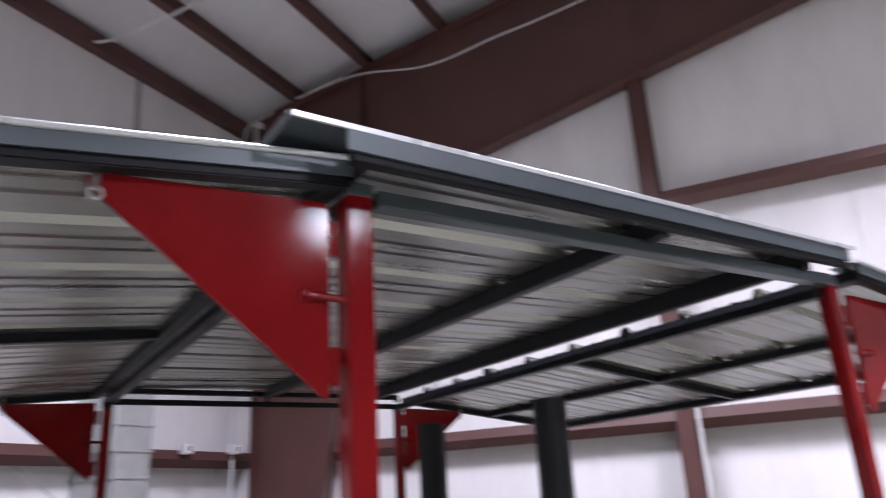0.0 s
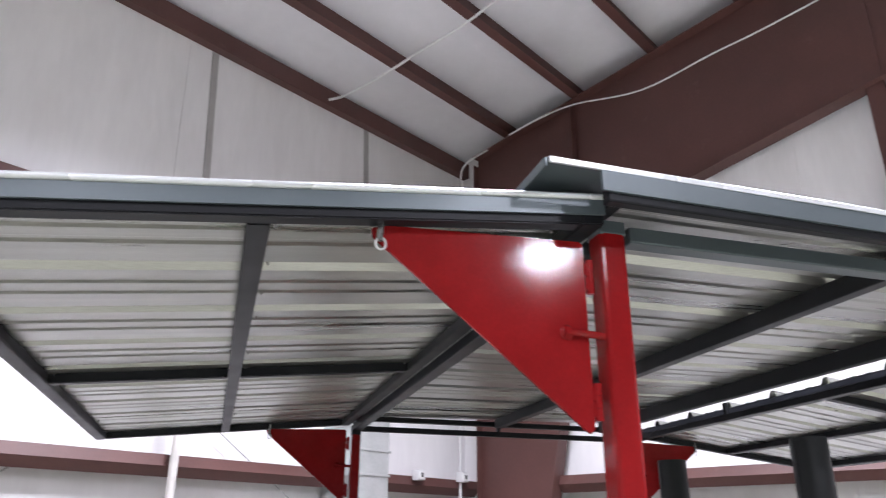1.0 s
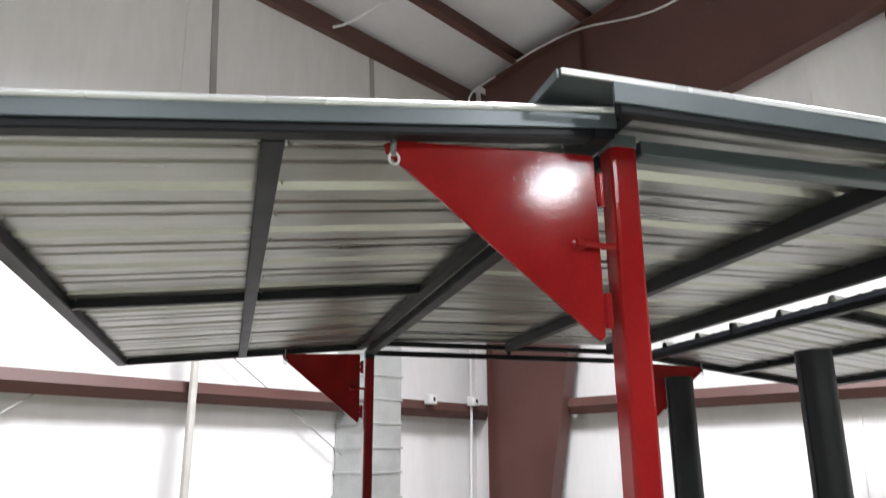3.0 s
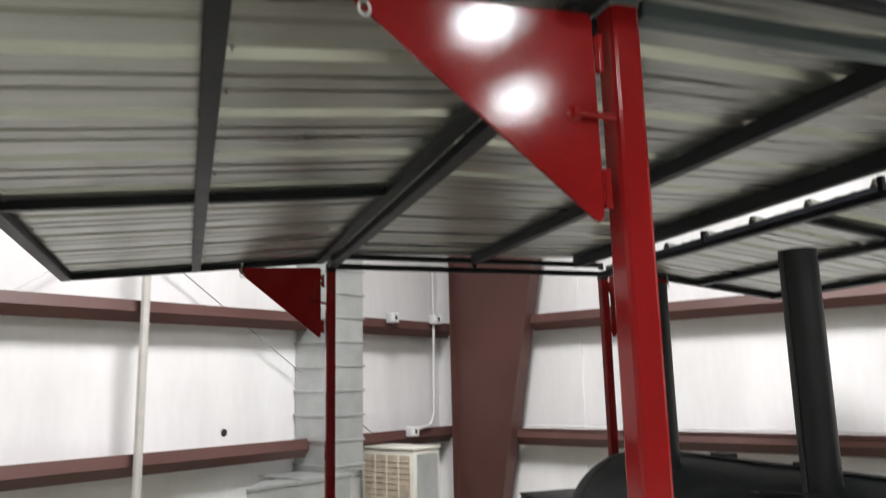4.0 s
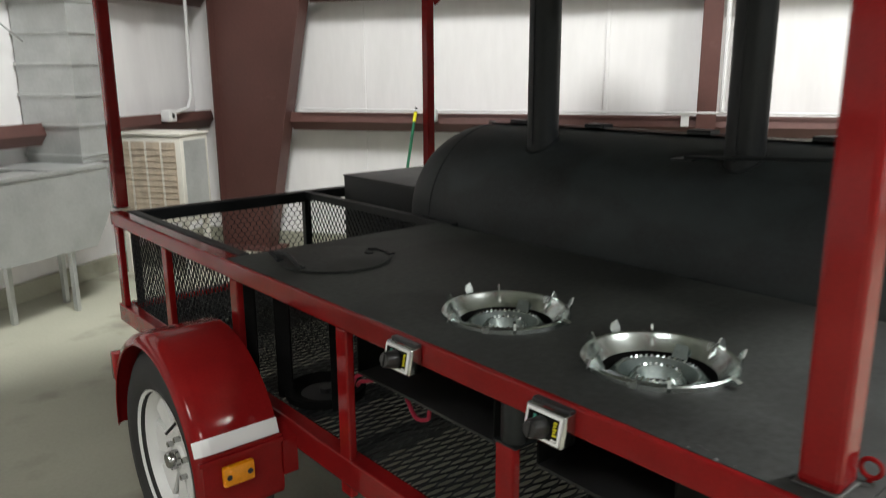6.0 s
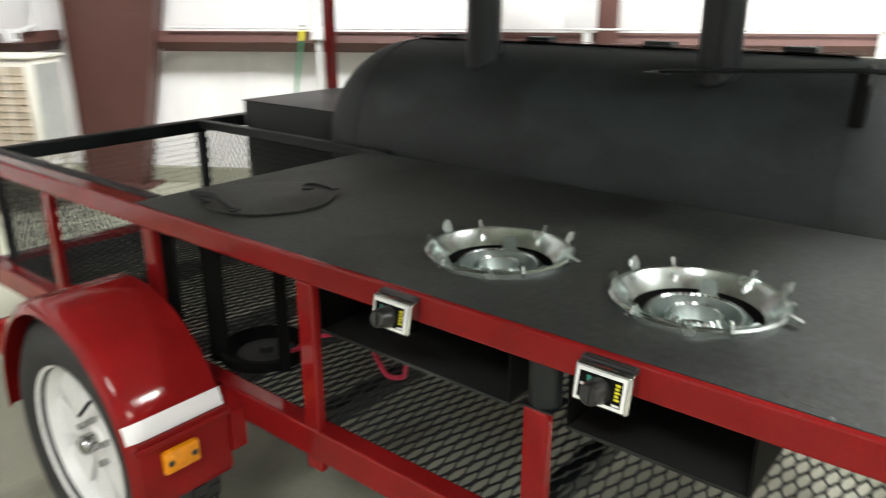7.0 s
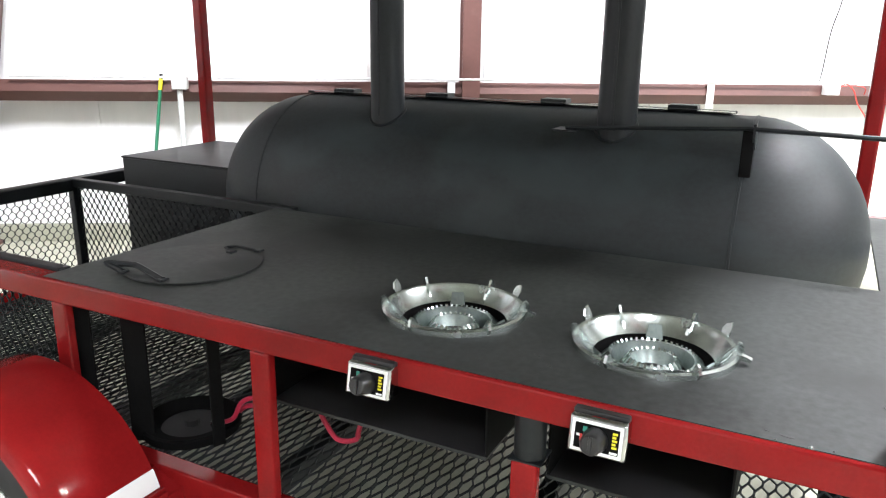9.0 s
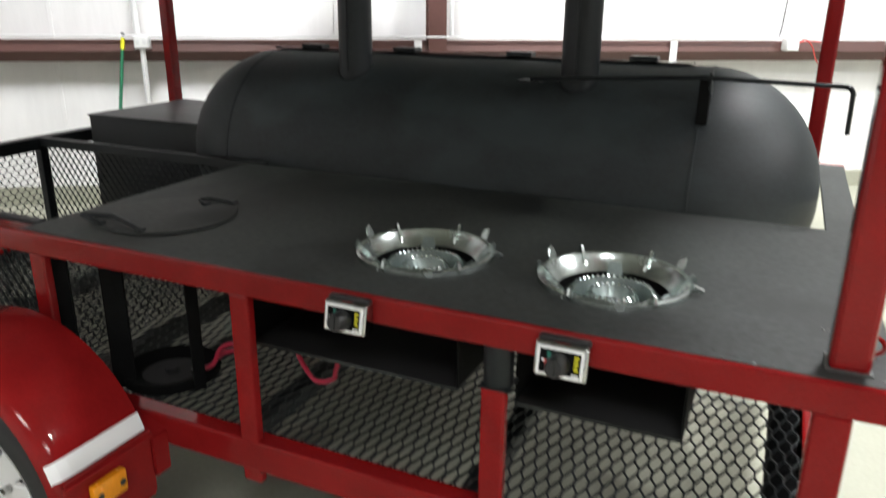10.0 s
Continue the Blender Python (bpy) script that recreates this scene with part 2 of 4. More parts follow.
CEIL = [(FY - 0.2, roof_z(FY)), (RIDGE, roof_z(RIDGE)), (WY + 0.2, roof_z(WY)), (WY + 0.2, roof_z(WY) + 0.15), (RIDGE, roof_z(RIDGE) + 0.15), (FY - 0.2, roof_z(FY) + 0.15)]
structure("ceiling", prism(CEIL, "X", FX - 0.2, WX + 0.2), ROOFING, "white insulation blanket under the metal roof")


def zbar(lo, hi, y0, z0, axis, depth=0.2, thick=0.012, away=-1):
    """A girt: a level web from the wall, with a folded inner lip that leans to the light above and turns under below."""
    y1 = y0 + away * depth
    s = 1 if away > 0 else -1
    zw = z0 - 0.075
    outline = [(y0, zw), (y0, zw + thick), (y1 - s * 0.016, zw + thick), (y1 - s * 0.034, z0), (y1 - s * 0.022, z0), (y1, zw - 0.004), (y1 - s * 0.055, z0 - 0.150), (y1 - s * 0.068, z0 - 0.146), (y1 - s * 0.016, zw)]
    if axis == "X":
        return prism(outline, "X", lo, hi)
    bm = prism(outline, "X", lo, hi)
    for v in bm.verts:
        v.co = Vector((v.co.y, v.co.x, v.co.z))
    return bm


def knee(z):
    """The inner face of the tapered column at a height."""
    return 3.622 - 0.20 * z


for gz in (1.205, 2.24, 3.985):
    girt = structure("trim", zbar(FX, WX - 0.02, WY - 0.004, gz, "X"), OXIDE, "red-oxide primed steel girt along the side wall")
    girt = structure("trim", zbar(FY, knee(gz) - 0.012, WX - 0.004, gz, "Y"), OXIDE, "red-oxide primed steel girt along the end wall")
structure("trim", box((FX, WY - 0.05, 0.0), (WX - 0.05, WY - 0.003, 0.13), 0.008), CONCRETE, "low concrete kerb along the side wall")
structure("trim", box((WX - 0.05, FY, 0.0), (WX - 0.003, WY - 0.003, 0.13), 0.008), CONCRETE, "low concrete kerb along the end wall")

# purlins and the eave strut
structure("trim", box((FX, WY - 0.10, EAVE - 0.214), (WX - 0.01, WY - 0.003, EAVE - 0.03), 0.006), OXIDE, "red-oxide steel eave strut")
PURLINS = [3.578 - 0.880 * k for k in range(9)]
for py in PURLINS:
    pz = roof_z(py) - 0.004
    structure("trim", prism([(py, pz), (py + 0.065, pz), (py + 0.065, pz - 0.012), (py + 0.012, pz - 0.012), (py + 0.012, pz - 0.21), (py - 0.085, pz - 0.21), (py - 0.085, pz - 0.198), (py, pz - 0.198)], "X", FX, WX - 0.01), OXIDE, "red-oxide steel roof purlin")
for py in (-5.0, -6.2, -7.4, -8.6, -9.8, -11.0, -12.2):
    pz = roof_z(py) - 0.004
    structure("trim", box((FX, py, pz - 0.21), (WX - 0.01, py + 0.06, pz)), OXIDE, "red-oxide steel roof purlin")

# the rigid frame: a tapered column and a deep rafter
XC = 4.70
BACK = WY - 0.405             # outer flange of the column


def frame_web():
    lower = [(RIDGE, 5.93), (knee(4.47), 4.47)]
    out = [(BACK, 0.02), (BACK, roof_z(BACK) - 0.24), (RIDGE, roof_z(RIDGE) - 0.24)] + lower + [(knee(0.02), 0.02)]
    return prism(out, "X", XC - 0.006, XC + 0.006)


rigid = thing("rigid_frame", "red-oxide tapered steel column and deep rafter of the shed", "steel frame", (0, 0, 0), kind="structure", turned=True)
part("web", frame_web(), OXIDE, rigid)
part("outer_flange", box((XC - 0.08, BACK, 0.0), (XC + 0.08, BACK + 0.012, roof_z(WY) - 0.25)), OXIDE, rigid)
FL = [(knee(0.0), 0.0), (knee(4.47), 4.47), (RIDGE, 5.93)]
inner = bmesh.new()
for (ya, za), (yb, zb) in zip(FL, FL[1:]):
    d = Vector((0, yb - ya, zb - za)).normalized()
    nrm = Vector((0, -d.z, d.y))
    if nrm.y > 0 or nrm.z > 0 and abs(d.z) < 0.5:
        nrm = -nrm
    prism([(ya, za), (yb, zb), (yb + nrm.y * 0.014, zb + nrm.z * 0.014), (ya + nrm.y * 0.014, za + nrm.z * 0.014)], "X", XC - 0.08, XC + 0.08, inner)
part("inner_flange", inner, OXIDE, rigid)
part("top_flange", prism([(BACK, roof_z(BACK) - 0.235), (RIDGE, roof_z(RIDGE) - 0.235), (RIDGE, roof_z(RIDGE) - 0.222), (BACK, roof_z(BACK) - 0.222)], "X", XC - 0.11, XC + 0.11), OXIDE, rigid)
part("stiffener", box((XC - 0.10, knee(4.47) + 0.01, 4.49), (XC - 0.007, knee(4.47) + 0.022, 5.93)), OXIDE, rigid)
part("base_plate", box((XC - 0.14, 3.52, 0.0), (XC + 0.14, BACK + 0.03, 0.02)), OXIDE, rigid)

# end-wall columns
for ey in (-0.03, -5.6):
    col = thing("end_wall_column", "red-oxide steel wide-flange column on the end wall", "column", (WX - 0.21, ey, 0), kind="structure", turned=True)
    part("flange", box((-0.012, 0.0, 0), (0.0, 0.13, roof_z(ey) - 0.25)), OXIDE, col)
    part("web", box((0.0, 0.06, 0), (0.19, 0.068, roof_z(ey) - 0.25)), OXIDE, col)
    part("flange", box((0.19, 0.0, 0), (0.202, 0.13, roof_z(ey) - 0.25)), OXIDE, col)

# seams of the wall facing
# the second strip's grey stands in for a shadow band on the facing
for low_x, top_x in ((-2.10, -2.19), (-0.215, -0.290), (1.590, 1.500), (3.400, 3.310)):
    seam = prism([(low_x - 0.030, 3.995), (low_x + 0.030, 3.995), (top_x + 0.030, EAVE - 0.215), (top_x - 0.030, EAVE - 0.215)], "Y", WY - 0.010, WY - 0.002)
    structure("trim", seam, SEAM, "taped seam of white wall facing")
structure("trim", prism([(1.285, 3.995), (1.300, 3.995), (1.272, EAVE - 0.215), (1.257, EAVE - 0.215)], "Y", WY - 0.008, WY - 0.002), VINYL, "narrow fold of white wall facing")
for sy in (-3.2, -1.42, 0.75, 2.75):
    structure("trim", box((WX - 0.012, sy, 0.05), (WX - 0.002, sy + 0.03, 6.0), 0.003), VINYL, "taped seam of white wall facing")

# ---- the trailer ----
TOP = 0.943


trailer = thing("barbecue_trailer", "red and black steel barbecue trailer with mesh deck", "trailer", (0, 0, 0))
LEN = 2.93
# lower frame
tube("lower_rail", (0.0, -0.04, 0.457), (0.05, LEN, 0.535), RED, trailer)
tube("lower_rail", (1.78, -0.04, 0.457), (1.83, LEN, 0.535), RED, trailer)
tube("lower_rail", (0.05, -0.04, 0.457), (1.78, -0.0155, 0.535), RED, trailer)
tube("lower_rail", (0.05, LEN - 0.05, 0.457), (1.78, LEN, 0.535), RED, trailer)
tube("cross_member", (0.05, -0.0145, 0.40), (1.78, 0.051, 0.498), DULL_BLACK, trailer, "wide black end cross member")
for cy in (0.6, 1.2, 1.8, 2.4):
    tube("cross_member", (0.05, cy, 0.44), (1.78, cy + 0.05, 0.49), BLACK, trailer, "black steel cross member")
# uprights of the near side
for lo, hi in ((-0.035, 0.022), (0.521, 0.57), (1.100, 1.150), (1.715, 1.765), (2.300, 2.350), (2.845, 2.897)):
    tube("upright", (0.002, lo, 0.425 if 1.0 < lo < 1.2 else 0.535), (0.026, hi, 0.80 if 0.5 < lo < 0.6 else 0.887), RED, trailer)
for lo in (0.30, 0.9, 1.8, 2.84):
    tube("upright", (1.775, lo, 0.535), (1.828, lo + 0.057, 0.887), RED, trailer)
# top rails
tube("top_rail", (0.0, -0.095, 0.887), (0.055, 2.925, 0.9436), RED, trailer)
tube("top_rail", (1.775, -0.095, 0.887), (1.83, 2.925, 0.9385), RED, trailer)
tube("top_rail", (0.055, -0.090, 0.931), (1.775, -0.010, 0.9415), STEEL, trailer, "flat blackened steel end bar", 0.002)
tube("top_rail", (0.055, 2.87, 0.887), (1.775, 2.925, 0.9385), BLACK, trailer, "black end rail")
# deck of expanded metal
tagged(part("mesh_deck", expanded((0.05, -0.012, 0.512), (1, 0, 0), (0, 1, 0), 1.73, 2.90), BLACK, trailer, "black expanded-metal deck"), kind="stuff")

# tabletop with two burner openings
BURNERS = ((0.275, 0.815), (0.283, 0.394))
RING = 0.152


def tabletop():
    bm = bmesh.new()
    lo, hi = (0.010, -0.078), (0.878, 1.79)
    zt, zb = TOP + 0.002, TOP - 0.004
    spans = [(lo[1], BURNERS[1][1] - 0.2), (BURNERS[1][1] + 0.2, BURNERS[0][1] - 0.2), (BURNERS[0][1] + 0.2, hi[1])]
    for a, b in spans:
        for z in (zt, zb):
            bm.faces.new([bm.verts.new(p) for p in ((lo[0], a, z), (hi[0], a, z), (hi[0], b, z), (lo[0], b, z))])
    for cx, cy in BURNERS:
        r, n = RING - 0.012, 64
        for z in (zt, zb):
            turns = [math.tau * (k + 0.5) / n for k in range(n)]
            turns += [math.atan2(gy, gx - cx) % math.tau for gx in (lo[0], hi[0]) for gy in (-0.2, 0.2)]
            rim, out = [], []
            for a in sorted(turns):
                c, s = math.cos(a), math.sin(a)
                f = min((hi[0] - cx if c > 0 else cx - lo[0]) / max(abs(c), 1e-6), 0.2 / max(abs(s), 1e-6))
                rim.append(bm.verts.new((cx + r * c, cy + r * s, z)))
                out.append(bm.verts.new((cx + f * c, cy + f * s, z)))
            for k in range(len(rim)):
                j = (k + 1) % len(rim)
                bm.faces.new((rim[k], rim[j], out[j], out[k]))
    edge = ((lo[0], lo[1]), (hi[0], lo[1]), (hi[0], hi[1]), (lo[0], hi[1]))
    for (ax, ay), (bx, by) in zip(edge, edge[1:] + edge[:1]):
        bm.faces.new([bm.verts.new(p) for p in ((ax, ay, zb), (bx, by, zb), (bx, by, zt), (ax, ay, zt))])
    bmesh.ops.remove_doubles(bm, verts=list(bm.verts), dist=1e-5)
    return bm


part("tabletop", tabletop(), STEEL, trailer, "blackened steel plate tabletop")

# the open mesh basket at the far end
for name, lo, hi in (("basket_rim", (0.06, 1.80, 0.912), (0.095, 2.87, 0.947)), ("basket_rim", (0.915, 1.75, 0.905), (0.95, 2.905, 0.94)), ("basket_rim", (0.095, 2.875, 0.905), (0.915, 2.905, 0.94)), ("basket_post", (0.915, 2.87, 0.535), (0.95, 2.905, 0.905)), ("basket_post", (0.06, 2.85, 0.535), (0.09, 2.875, 0.91)), ("basket_post", (0.915, 1.80, 0.535), (0.95, 1.83, 0.905))):
    tube(name, lo, hi, BLACK, trailer, "black steel angle", 0.004)
tagged(part("basket_mesh", expanded((0.095, 2.888, 0.54), (0, 0, 1), (1, 0, 0), 0.37, 0.82, 0.0225, 0.0160, 0.0036, 0.003), BLACK, trailer, "black expanded-metal basket side"), kind="stuff")
tagged(part("basket_mesh", expanded((0.932, 1.83, 0.54), (0, 0, 1), (0, 1, 0), 0.37, 1.04, 0.0225, 0.0160, 0.0036, 0.003), BLACK, trailer, "black expanded-metal basket side"), kind="stuff")
tagged(part("basket_mesh", expanded((0.10, 1.80, 0.54), (0, 0, 1), (1, 0, 0), 0.35, 0.82, 0.0225, 0.0160, 0.0036, 0.003), BLACK, trailer, "black expanded-metal basket side"), kind="stuff")
tagged(part("basket_mesh", expanded((0.045, 1.80, 0.54), (0, 0, 1), (0, 1, 0), 0.345, 1.03, 0.0225, 0.0160, 0.0036, 0.003), BLACK, trailer, "black expanded-metal basket side"), kind="stuff")

# trays that hang under the burners
for ya, yb in ((0.645, 1.16), (0.21, 0.525)):
    tray = part("burner_tray", box((0.075, ya, 0.738), (0.43, yb, 0.743)), DARK, trailer, "black sheet-steel burner tray")
    # side walls near black to put the tray's inner shade into colour
    part("tray_wall", box((0.075, ya, 0.743), (0.43, ya + 0.004, 0.885)), DULL_BLACK, tray)
    part("tray_wall", box((0.075, yb - 0.004, 0.743), (0.43, yb, 0.885)), DULL_BLACK, tray)
    part("tray_wall", box((0.43, ya, 0.738), (0.434, yb, 0.885)), DARK, tray)
    part("tray_edge", box((0.0735, ya, 0.7375), (0.0748, yb, 0.7445)), STEEL, tray, "thin lighter front edge")
part("table_leg", rod((0.034, 0.5455, 0.803), (0.034, 0.5455, 0.886), 0.0285, 24), BLACK, trailer, "short black pipe under the tabletop", smooth=True)
tube("foot_plate", (0.004, 0.515, 0.7985), (0.066, 0.576, 0.8025), BLACK, trailer, "thin black plate", 0.001)

# axle, wheel and fender
WHEEL_Y, WHEEL_Z = 1.745, 0.355
part("axle", rod((-0.06, WHEEL_Y, WHEEL_Z), (1.9, WHEEL_Y, WHEEL_Z), 0.03, 16), BLACK, trailer, "black round axle", smooth=True)


def wheel(x, side):
    """A trailer wheel; side: -1 shows its face towards -x."""
    w = thing("wheel", "white spoked steel wheel with black tyre", "", (x, WHEEL_Y, WHEEL_Z))
    w.parent = trailer
    s = side
    tyre = part("tyre", lathe([(0.215, 0.09), (0.228, 0.100), (0.262, 0.112), (0.30, 0.110), (0.335, 0.092), (0.347, 0.075), (0.349, 0.03), (0.349, -0.03), (0.347, -0.075), (0.335, -0.092), (0.30, -0.110), (0.262, -0.112), (0.228, -0.100), (0.215, -0.09)], axis="X", sides=64, closed=True), RUBBER, w, "black ribbed rubber tyre", smooth=True)
    blocks = bmesh.new()
    for k in range(60):
        a = math.tau * k / 60
        for lane, off in ((-0.062, 0.0), (-0.022, 0.5), (0.022, 0.0), (0.062, 0.5)):
            b = a + off * math.tau / 60
            m = Matrix.Rotation(b, 4, "X") @ Matrix.Translation((lane, 0.350, 0))
            box((-0.016, -0.004, -0.013), (0.016, 0.004, 0.013), 0, blocks, m)
    part("tread", blocks, RUBBER, tyre)
    part("rim", lathe([(0.217, s * 0.095), (0.226, s * 0.102), (0.221, s * 0.090), (0.206, s * 0.07), (0.196, s * 0.03), (0.196, s * -0.09), (0.215, s * -0.095)], axis="X", sides=64), WHITE, w, "white painted rim", smooth=True)
    part("centre_plate", lathe([(0.0, s * 0.058), (0.035, s * 0.058), (0.04, s * 0.050), (0.082, s * 0.046), (0.088, s * 0.036), (0.0, s * 0.030)], axis="X", sides=40), WHITE, w, "white centre plate", smooth=True)
    for k in range(8):
        m = Matrix.Rotation(math.tau * k / 8, 4, "X")
        bm = prism([(0.07, -0.027), (0.203, -0.060), (0.203, 0.060), (0.07, 0.027)], "X", s * 0.036, s * 0.052)
        bmesh.ops.bevel(bm, geom=list(bm.edges), offset=0.004, segments=2, affect="EDGES")
        bmesh.ops.transform(bm, matrix=m, verts=list(bm.verts))
        part("spoke", bm, WHITE, w, smooth=True)
    part("drum", rod((s * -0.07, 0, 0), (s * 0.0, 0, 0), 0.15, 32), DARK, w, "dark brake drum")
    part("hub_cap", lathe([(0.0, s * 0.095), (0.022, s * 0.093), (0.027, s * 0.085), (0.027, s * 0.05)], axis="X", sides=24), CHROME, w, "bright metal hub cap", smooth=True)
    for k in range(5):
        a = math.tau * (k + 0.3) / 5
        part("lug_nut", rod((s * 0.046, 0.062 * math.cos(a), 0.062 * math.sin(a)), (s * 0.068, 0.062 * math.cos(a), 0.062 * math.sin(a)), 0.010, 6), CHROME, w, "bare metal nut")
    part("valve", rod((s * 0.06, -0.02, 0.125), (s * 0.10, -0.035, 0.105), 0.005, 8), PLASTIC, w, "black rubber valve")
    return w


wheel(-0.155, -1)
wheel(1.985, 1)


def fender(x_in, x_out):
    f = thing("fender", "glossy red rounded steel fender", "", (0, WHEEL_Y, 0.40))
    f.parent = trailer
    r = 0.362
    s = 1 if x_out > x_in else -1
    prof = [(r, x_in), (r, x_out - s * 0.045), (r - 0.004, x_out - s * 0.022), (r - 0.016, x_out - s * 0.006), (r - 0.034, x_out), (r - 0.037, x_out - s * 0.003), (r - 0.019, x_out - s * 0.010), (r - 0.008, x_out - s * 0.025), (r - 0.004, x_in)]
    part("shell", lathe(prof, axis="X", sides=40, closed=True, span=radians(196), start=radians(-6)), RED, f, smooth=True)
    # in this turn the angle runs from +y up; the front of the shell faces -y
    a0, a1 = radians(154.5), radians(161.5)
    part("reflector", lathe([(r + 0.001, x_in), (r + 0.0035, x_in), (r + 0.0035, x_out - s * 0.045), (r - 0.001, x_out - s * 0.022), (r - 0.013, x_out - s * 0.003), (r - 0.016, x_out - s * 0.006), (r - 0.004, x_out - s * 0.0225), (r + 0.001, x_out - s * 0.045)], axis="X", sides=4, closed=True, span=a1 - a0, start=a0), TAPE, f, "white reflective tape")
    part("apron", box((min(x_in, x_out - s * 0.01), -r - 0.002, -0.05), (max(x_in, x_out - s * 0.01), -r + 0.004, 0.12), 0.002), RED, f)
    part("stripe_lip", box((min(x_in, x_out), -r - 0.010, 0.098), (max(x_in, x_out), -r - 0.002, 0.112), 0.002), RED, f)
    lamp = part("marker_lamp", box((x_out - s * 0.06 if s > 0 else x_out + 0.06, -r - 0.022, 0.025), (x_out - s * 0.15 if s > 0 else x_out + 0.15, -r - 0.002, 0.082), 0.006), AMBER, f, "square amber marker lamp", smooth=True)
    for lx in (0.075, 0.135):
        part("screw", rod((x_out - s * lx, -r - 0.024, 0.053), (x_out - s * lx, -r - 0.02, 0.053), 0.008, 8), DARK, lamp)
    part("bracket", box((-0.05 if s < 0 else 1.835, -r - 0.002, 0.0), (-0.002 if s < 0 else 1.88, -r + 0.03, 0.098), 0.003), RED, f)
    tail = part("tail_lamp", box((x_out + 0.02 if s < 0 else x_out - 0.10, r + 0.004, 0.10), (x_out + 0.10 if s < 0 else x_out - 0.02, r + 0.05, 0.20), 0.008), REDLENS, f, "square red tail lamp", smooth=True)
    return f


fender(-0.042, -0.288)
fender(1.872, 2.118)
part("fender_arm", prism([(1.372, 0.395), (1.44, 0.40), (1.46, 0.455), (1.46, 0.53), (1.372, 0.50)], "X", -0.045, -0.001), RED, trailer)
tube("fender_arm", (-0.05, 2.05, 0.395), (0.0, 2.12, 0.50), RED, trailer)


def burner(cx, cy, turn):
    b = thing("gas_burner", "cast-metal wok burner set into the black tabletop", "burner", (cx, cy, TOP), "burners in the tabletop")
    b.matrix_world = Matrix.Translation((cx, cy, TOP)) @ Matrix.Rotation(turn, 4, "Z")
    part("ring", lathe([(0.137, 0.008), (0.141, 0.014), (0.149, 0.0155), (0.154, 0.012), (0.155, 0.001), (0.144, -0.002), (0.140, -0.005), (0.117, -0.019), (0.113, -0.018), (0.133, 0.001)], sides=72, closed=True), CAST, b, smooth=True)
    # near-black pan paints the shade in the slot below the bowl
    part("pan", lathe([(0.0, -0.066), (0.122, -0.066), (0.126, -0.016), (0.118, -0.018), (0.114, -0.060), (0.0, -0.060)], sides=48), DULL_BLACK, b, "black pan coloured as the shaded gap below the burner")
    crown = part("outer_crown", lathe([(0.066, -0.058), (0.101, -0.058), (0.100, -0.034), (0.084, -0.019), (0.077, -0.019), (0.073, -0.036)], sides=56, closed=True), CROWN, b, smooth=True)
    inner_crown = part("inner_crown", lathe([(0.024, -0.058), (0.055, -0.058), (0.055, -0.034), (0.046, -0.022), (0.041, -0.022), (0.036, -0.036)], sides=40, closed=True), CROWN, b, smooth=True)
    part("floor_plate", lathe([(0.0, -0.046), (0.066, -0.046), (0.066, -0.058), (0.0, -0.058)], sides=40), DARK, b, smooth=True)
    for owner, n, r0, z0, r1, z1 in ((crown, 44, 0.083, -0.018, 0.101, -0.035), (inner_crown, 24, 0.045, -0.021, 0.0555, -0.034)):
        teeth = bmesh.new()
        for k in range(n):
            a = math.tau * k / n
            m = Matrix.Rotation(a, 4, "Z")
            w = 0.22 * math.tau * r0 / n
            tooth = prism([(r0 - 0.004, z0 - 0.002), (r0, z0 + 0.004), (r1, z1 + 0.004), (r1, z1 - 0.004)], "Y", -w, w)
            bmesh.ops.transform(tooth, matrix=m, verts=list(tooth.verts))
            spare = bpy.data.meshes.new("tooth")
            tooth.to_mesh(spare)
            tooth.free()
            teeth.from_mesh(spare)
            bpy.data.meshes.remove(spare)
        tagged(part("tooth_ring", teeth, CAST, owner), kind="stuff")
    for k in range(6):
        a = math.tau * k / 6
        m = Matrix.Rotation(a, 4, "Z")
        bm = prism([(0.122, -0.010), (0.156, 0.004), (0.161, 0.014), (0.157, 0.028), (0.150, 0.032), (0.143, 0.020), (0.128, 0.004)], "Y", -0.003, 0.003)
        bmesh.ops.transform(bm, matrix=m, verts=list(bm.verts))
        part("lug", bm, CAST, b)
        if k % 2:
            bm = prism([(-0.017, -0.026), (0.017, -0.026), (0.013, 0.004), (-0.013, 0.004)], "X", 0.0, 0.004)
            bmesh.ops.transform(bm, matrix=m @ Matrix.Rotation(radians(30), 4, "Z") @ Matrix.Translation((0.114, 0.0, 0)) @ Matrix.Rotation(radians(24), 4, "Y"), verts=list(bm.verts))
            part("pad", bm, PADS, b)
    bm = prism([(0.146, 0.004), (0.158, 0.010), (0.172, 0.008), (0.176, 0.014), (0.158, 0.020), (0.146, 0.014)], "Y", -0.006, 0.006)
    bmesh.ops.transform(bm, matrix=Matrix.Rotation(radians(-12), 4, "Z"), verts=list(bm.verts))
    part("spout", bm, CAST, b)
    for a in (30, 150):
        bm = prism([(-0.010, -0.004), (0.010, -0.004), (0.014, 0.010), (0.008, 0.024), (-0.006, 0.030), (-0.012, 0.012)], "X", -0.0025, 0.0025)
        bmesh.ops.bevel(bm, geom=list(bm.edges), offset=0.001, segments=1, affect="EDGES")
        bmesh.ops.transform(bm, matrix=Matrix.Rotation(radians(a), 4, "Z") @ Matrix.Translation((0.152, 0.0, 0.012)) @ Matrix.Rotation(radians(20), 4, "Y"), verts=list(bm.verts))
        part("leaf_lug", bm, CAST, b, "flat leaf-shaped cast lug")
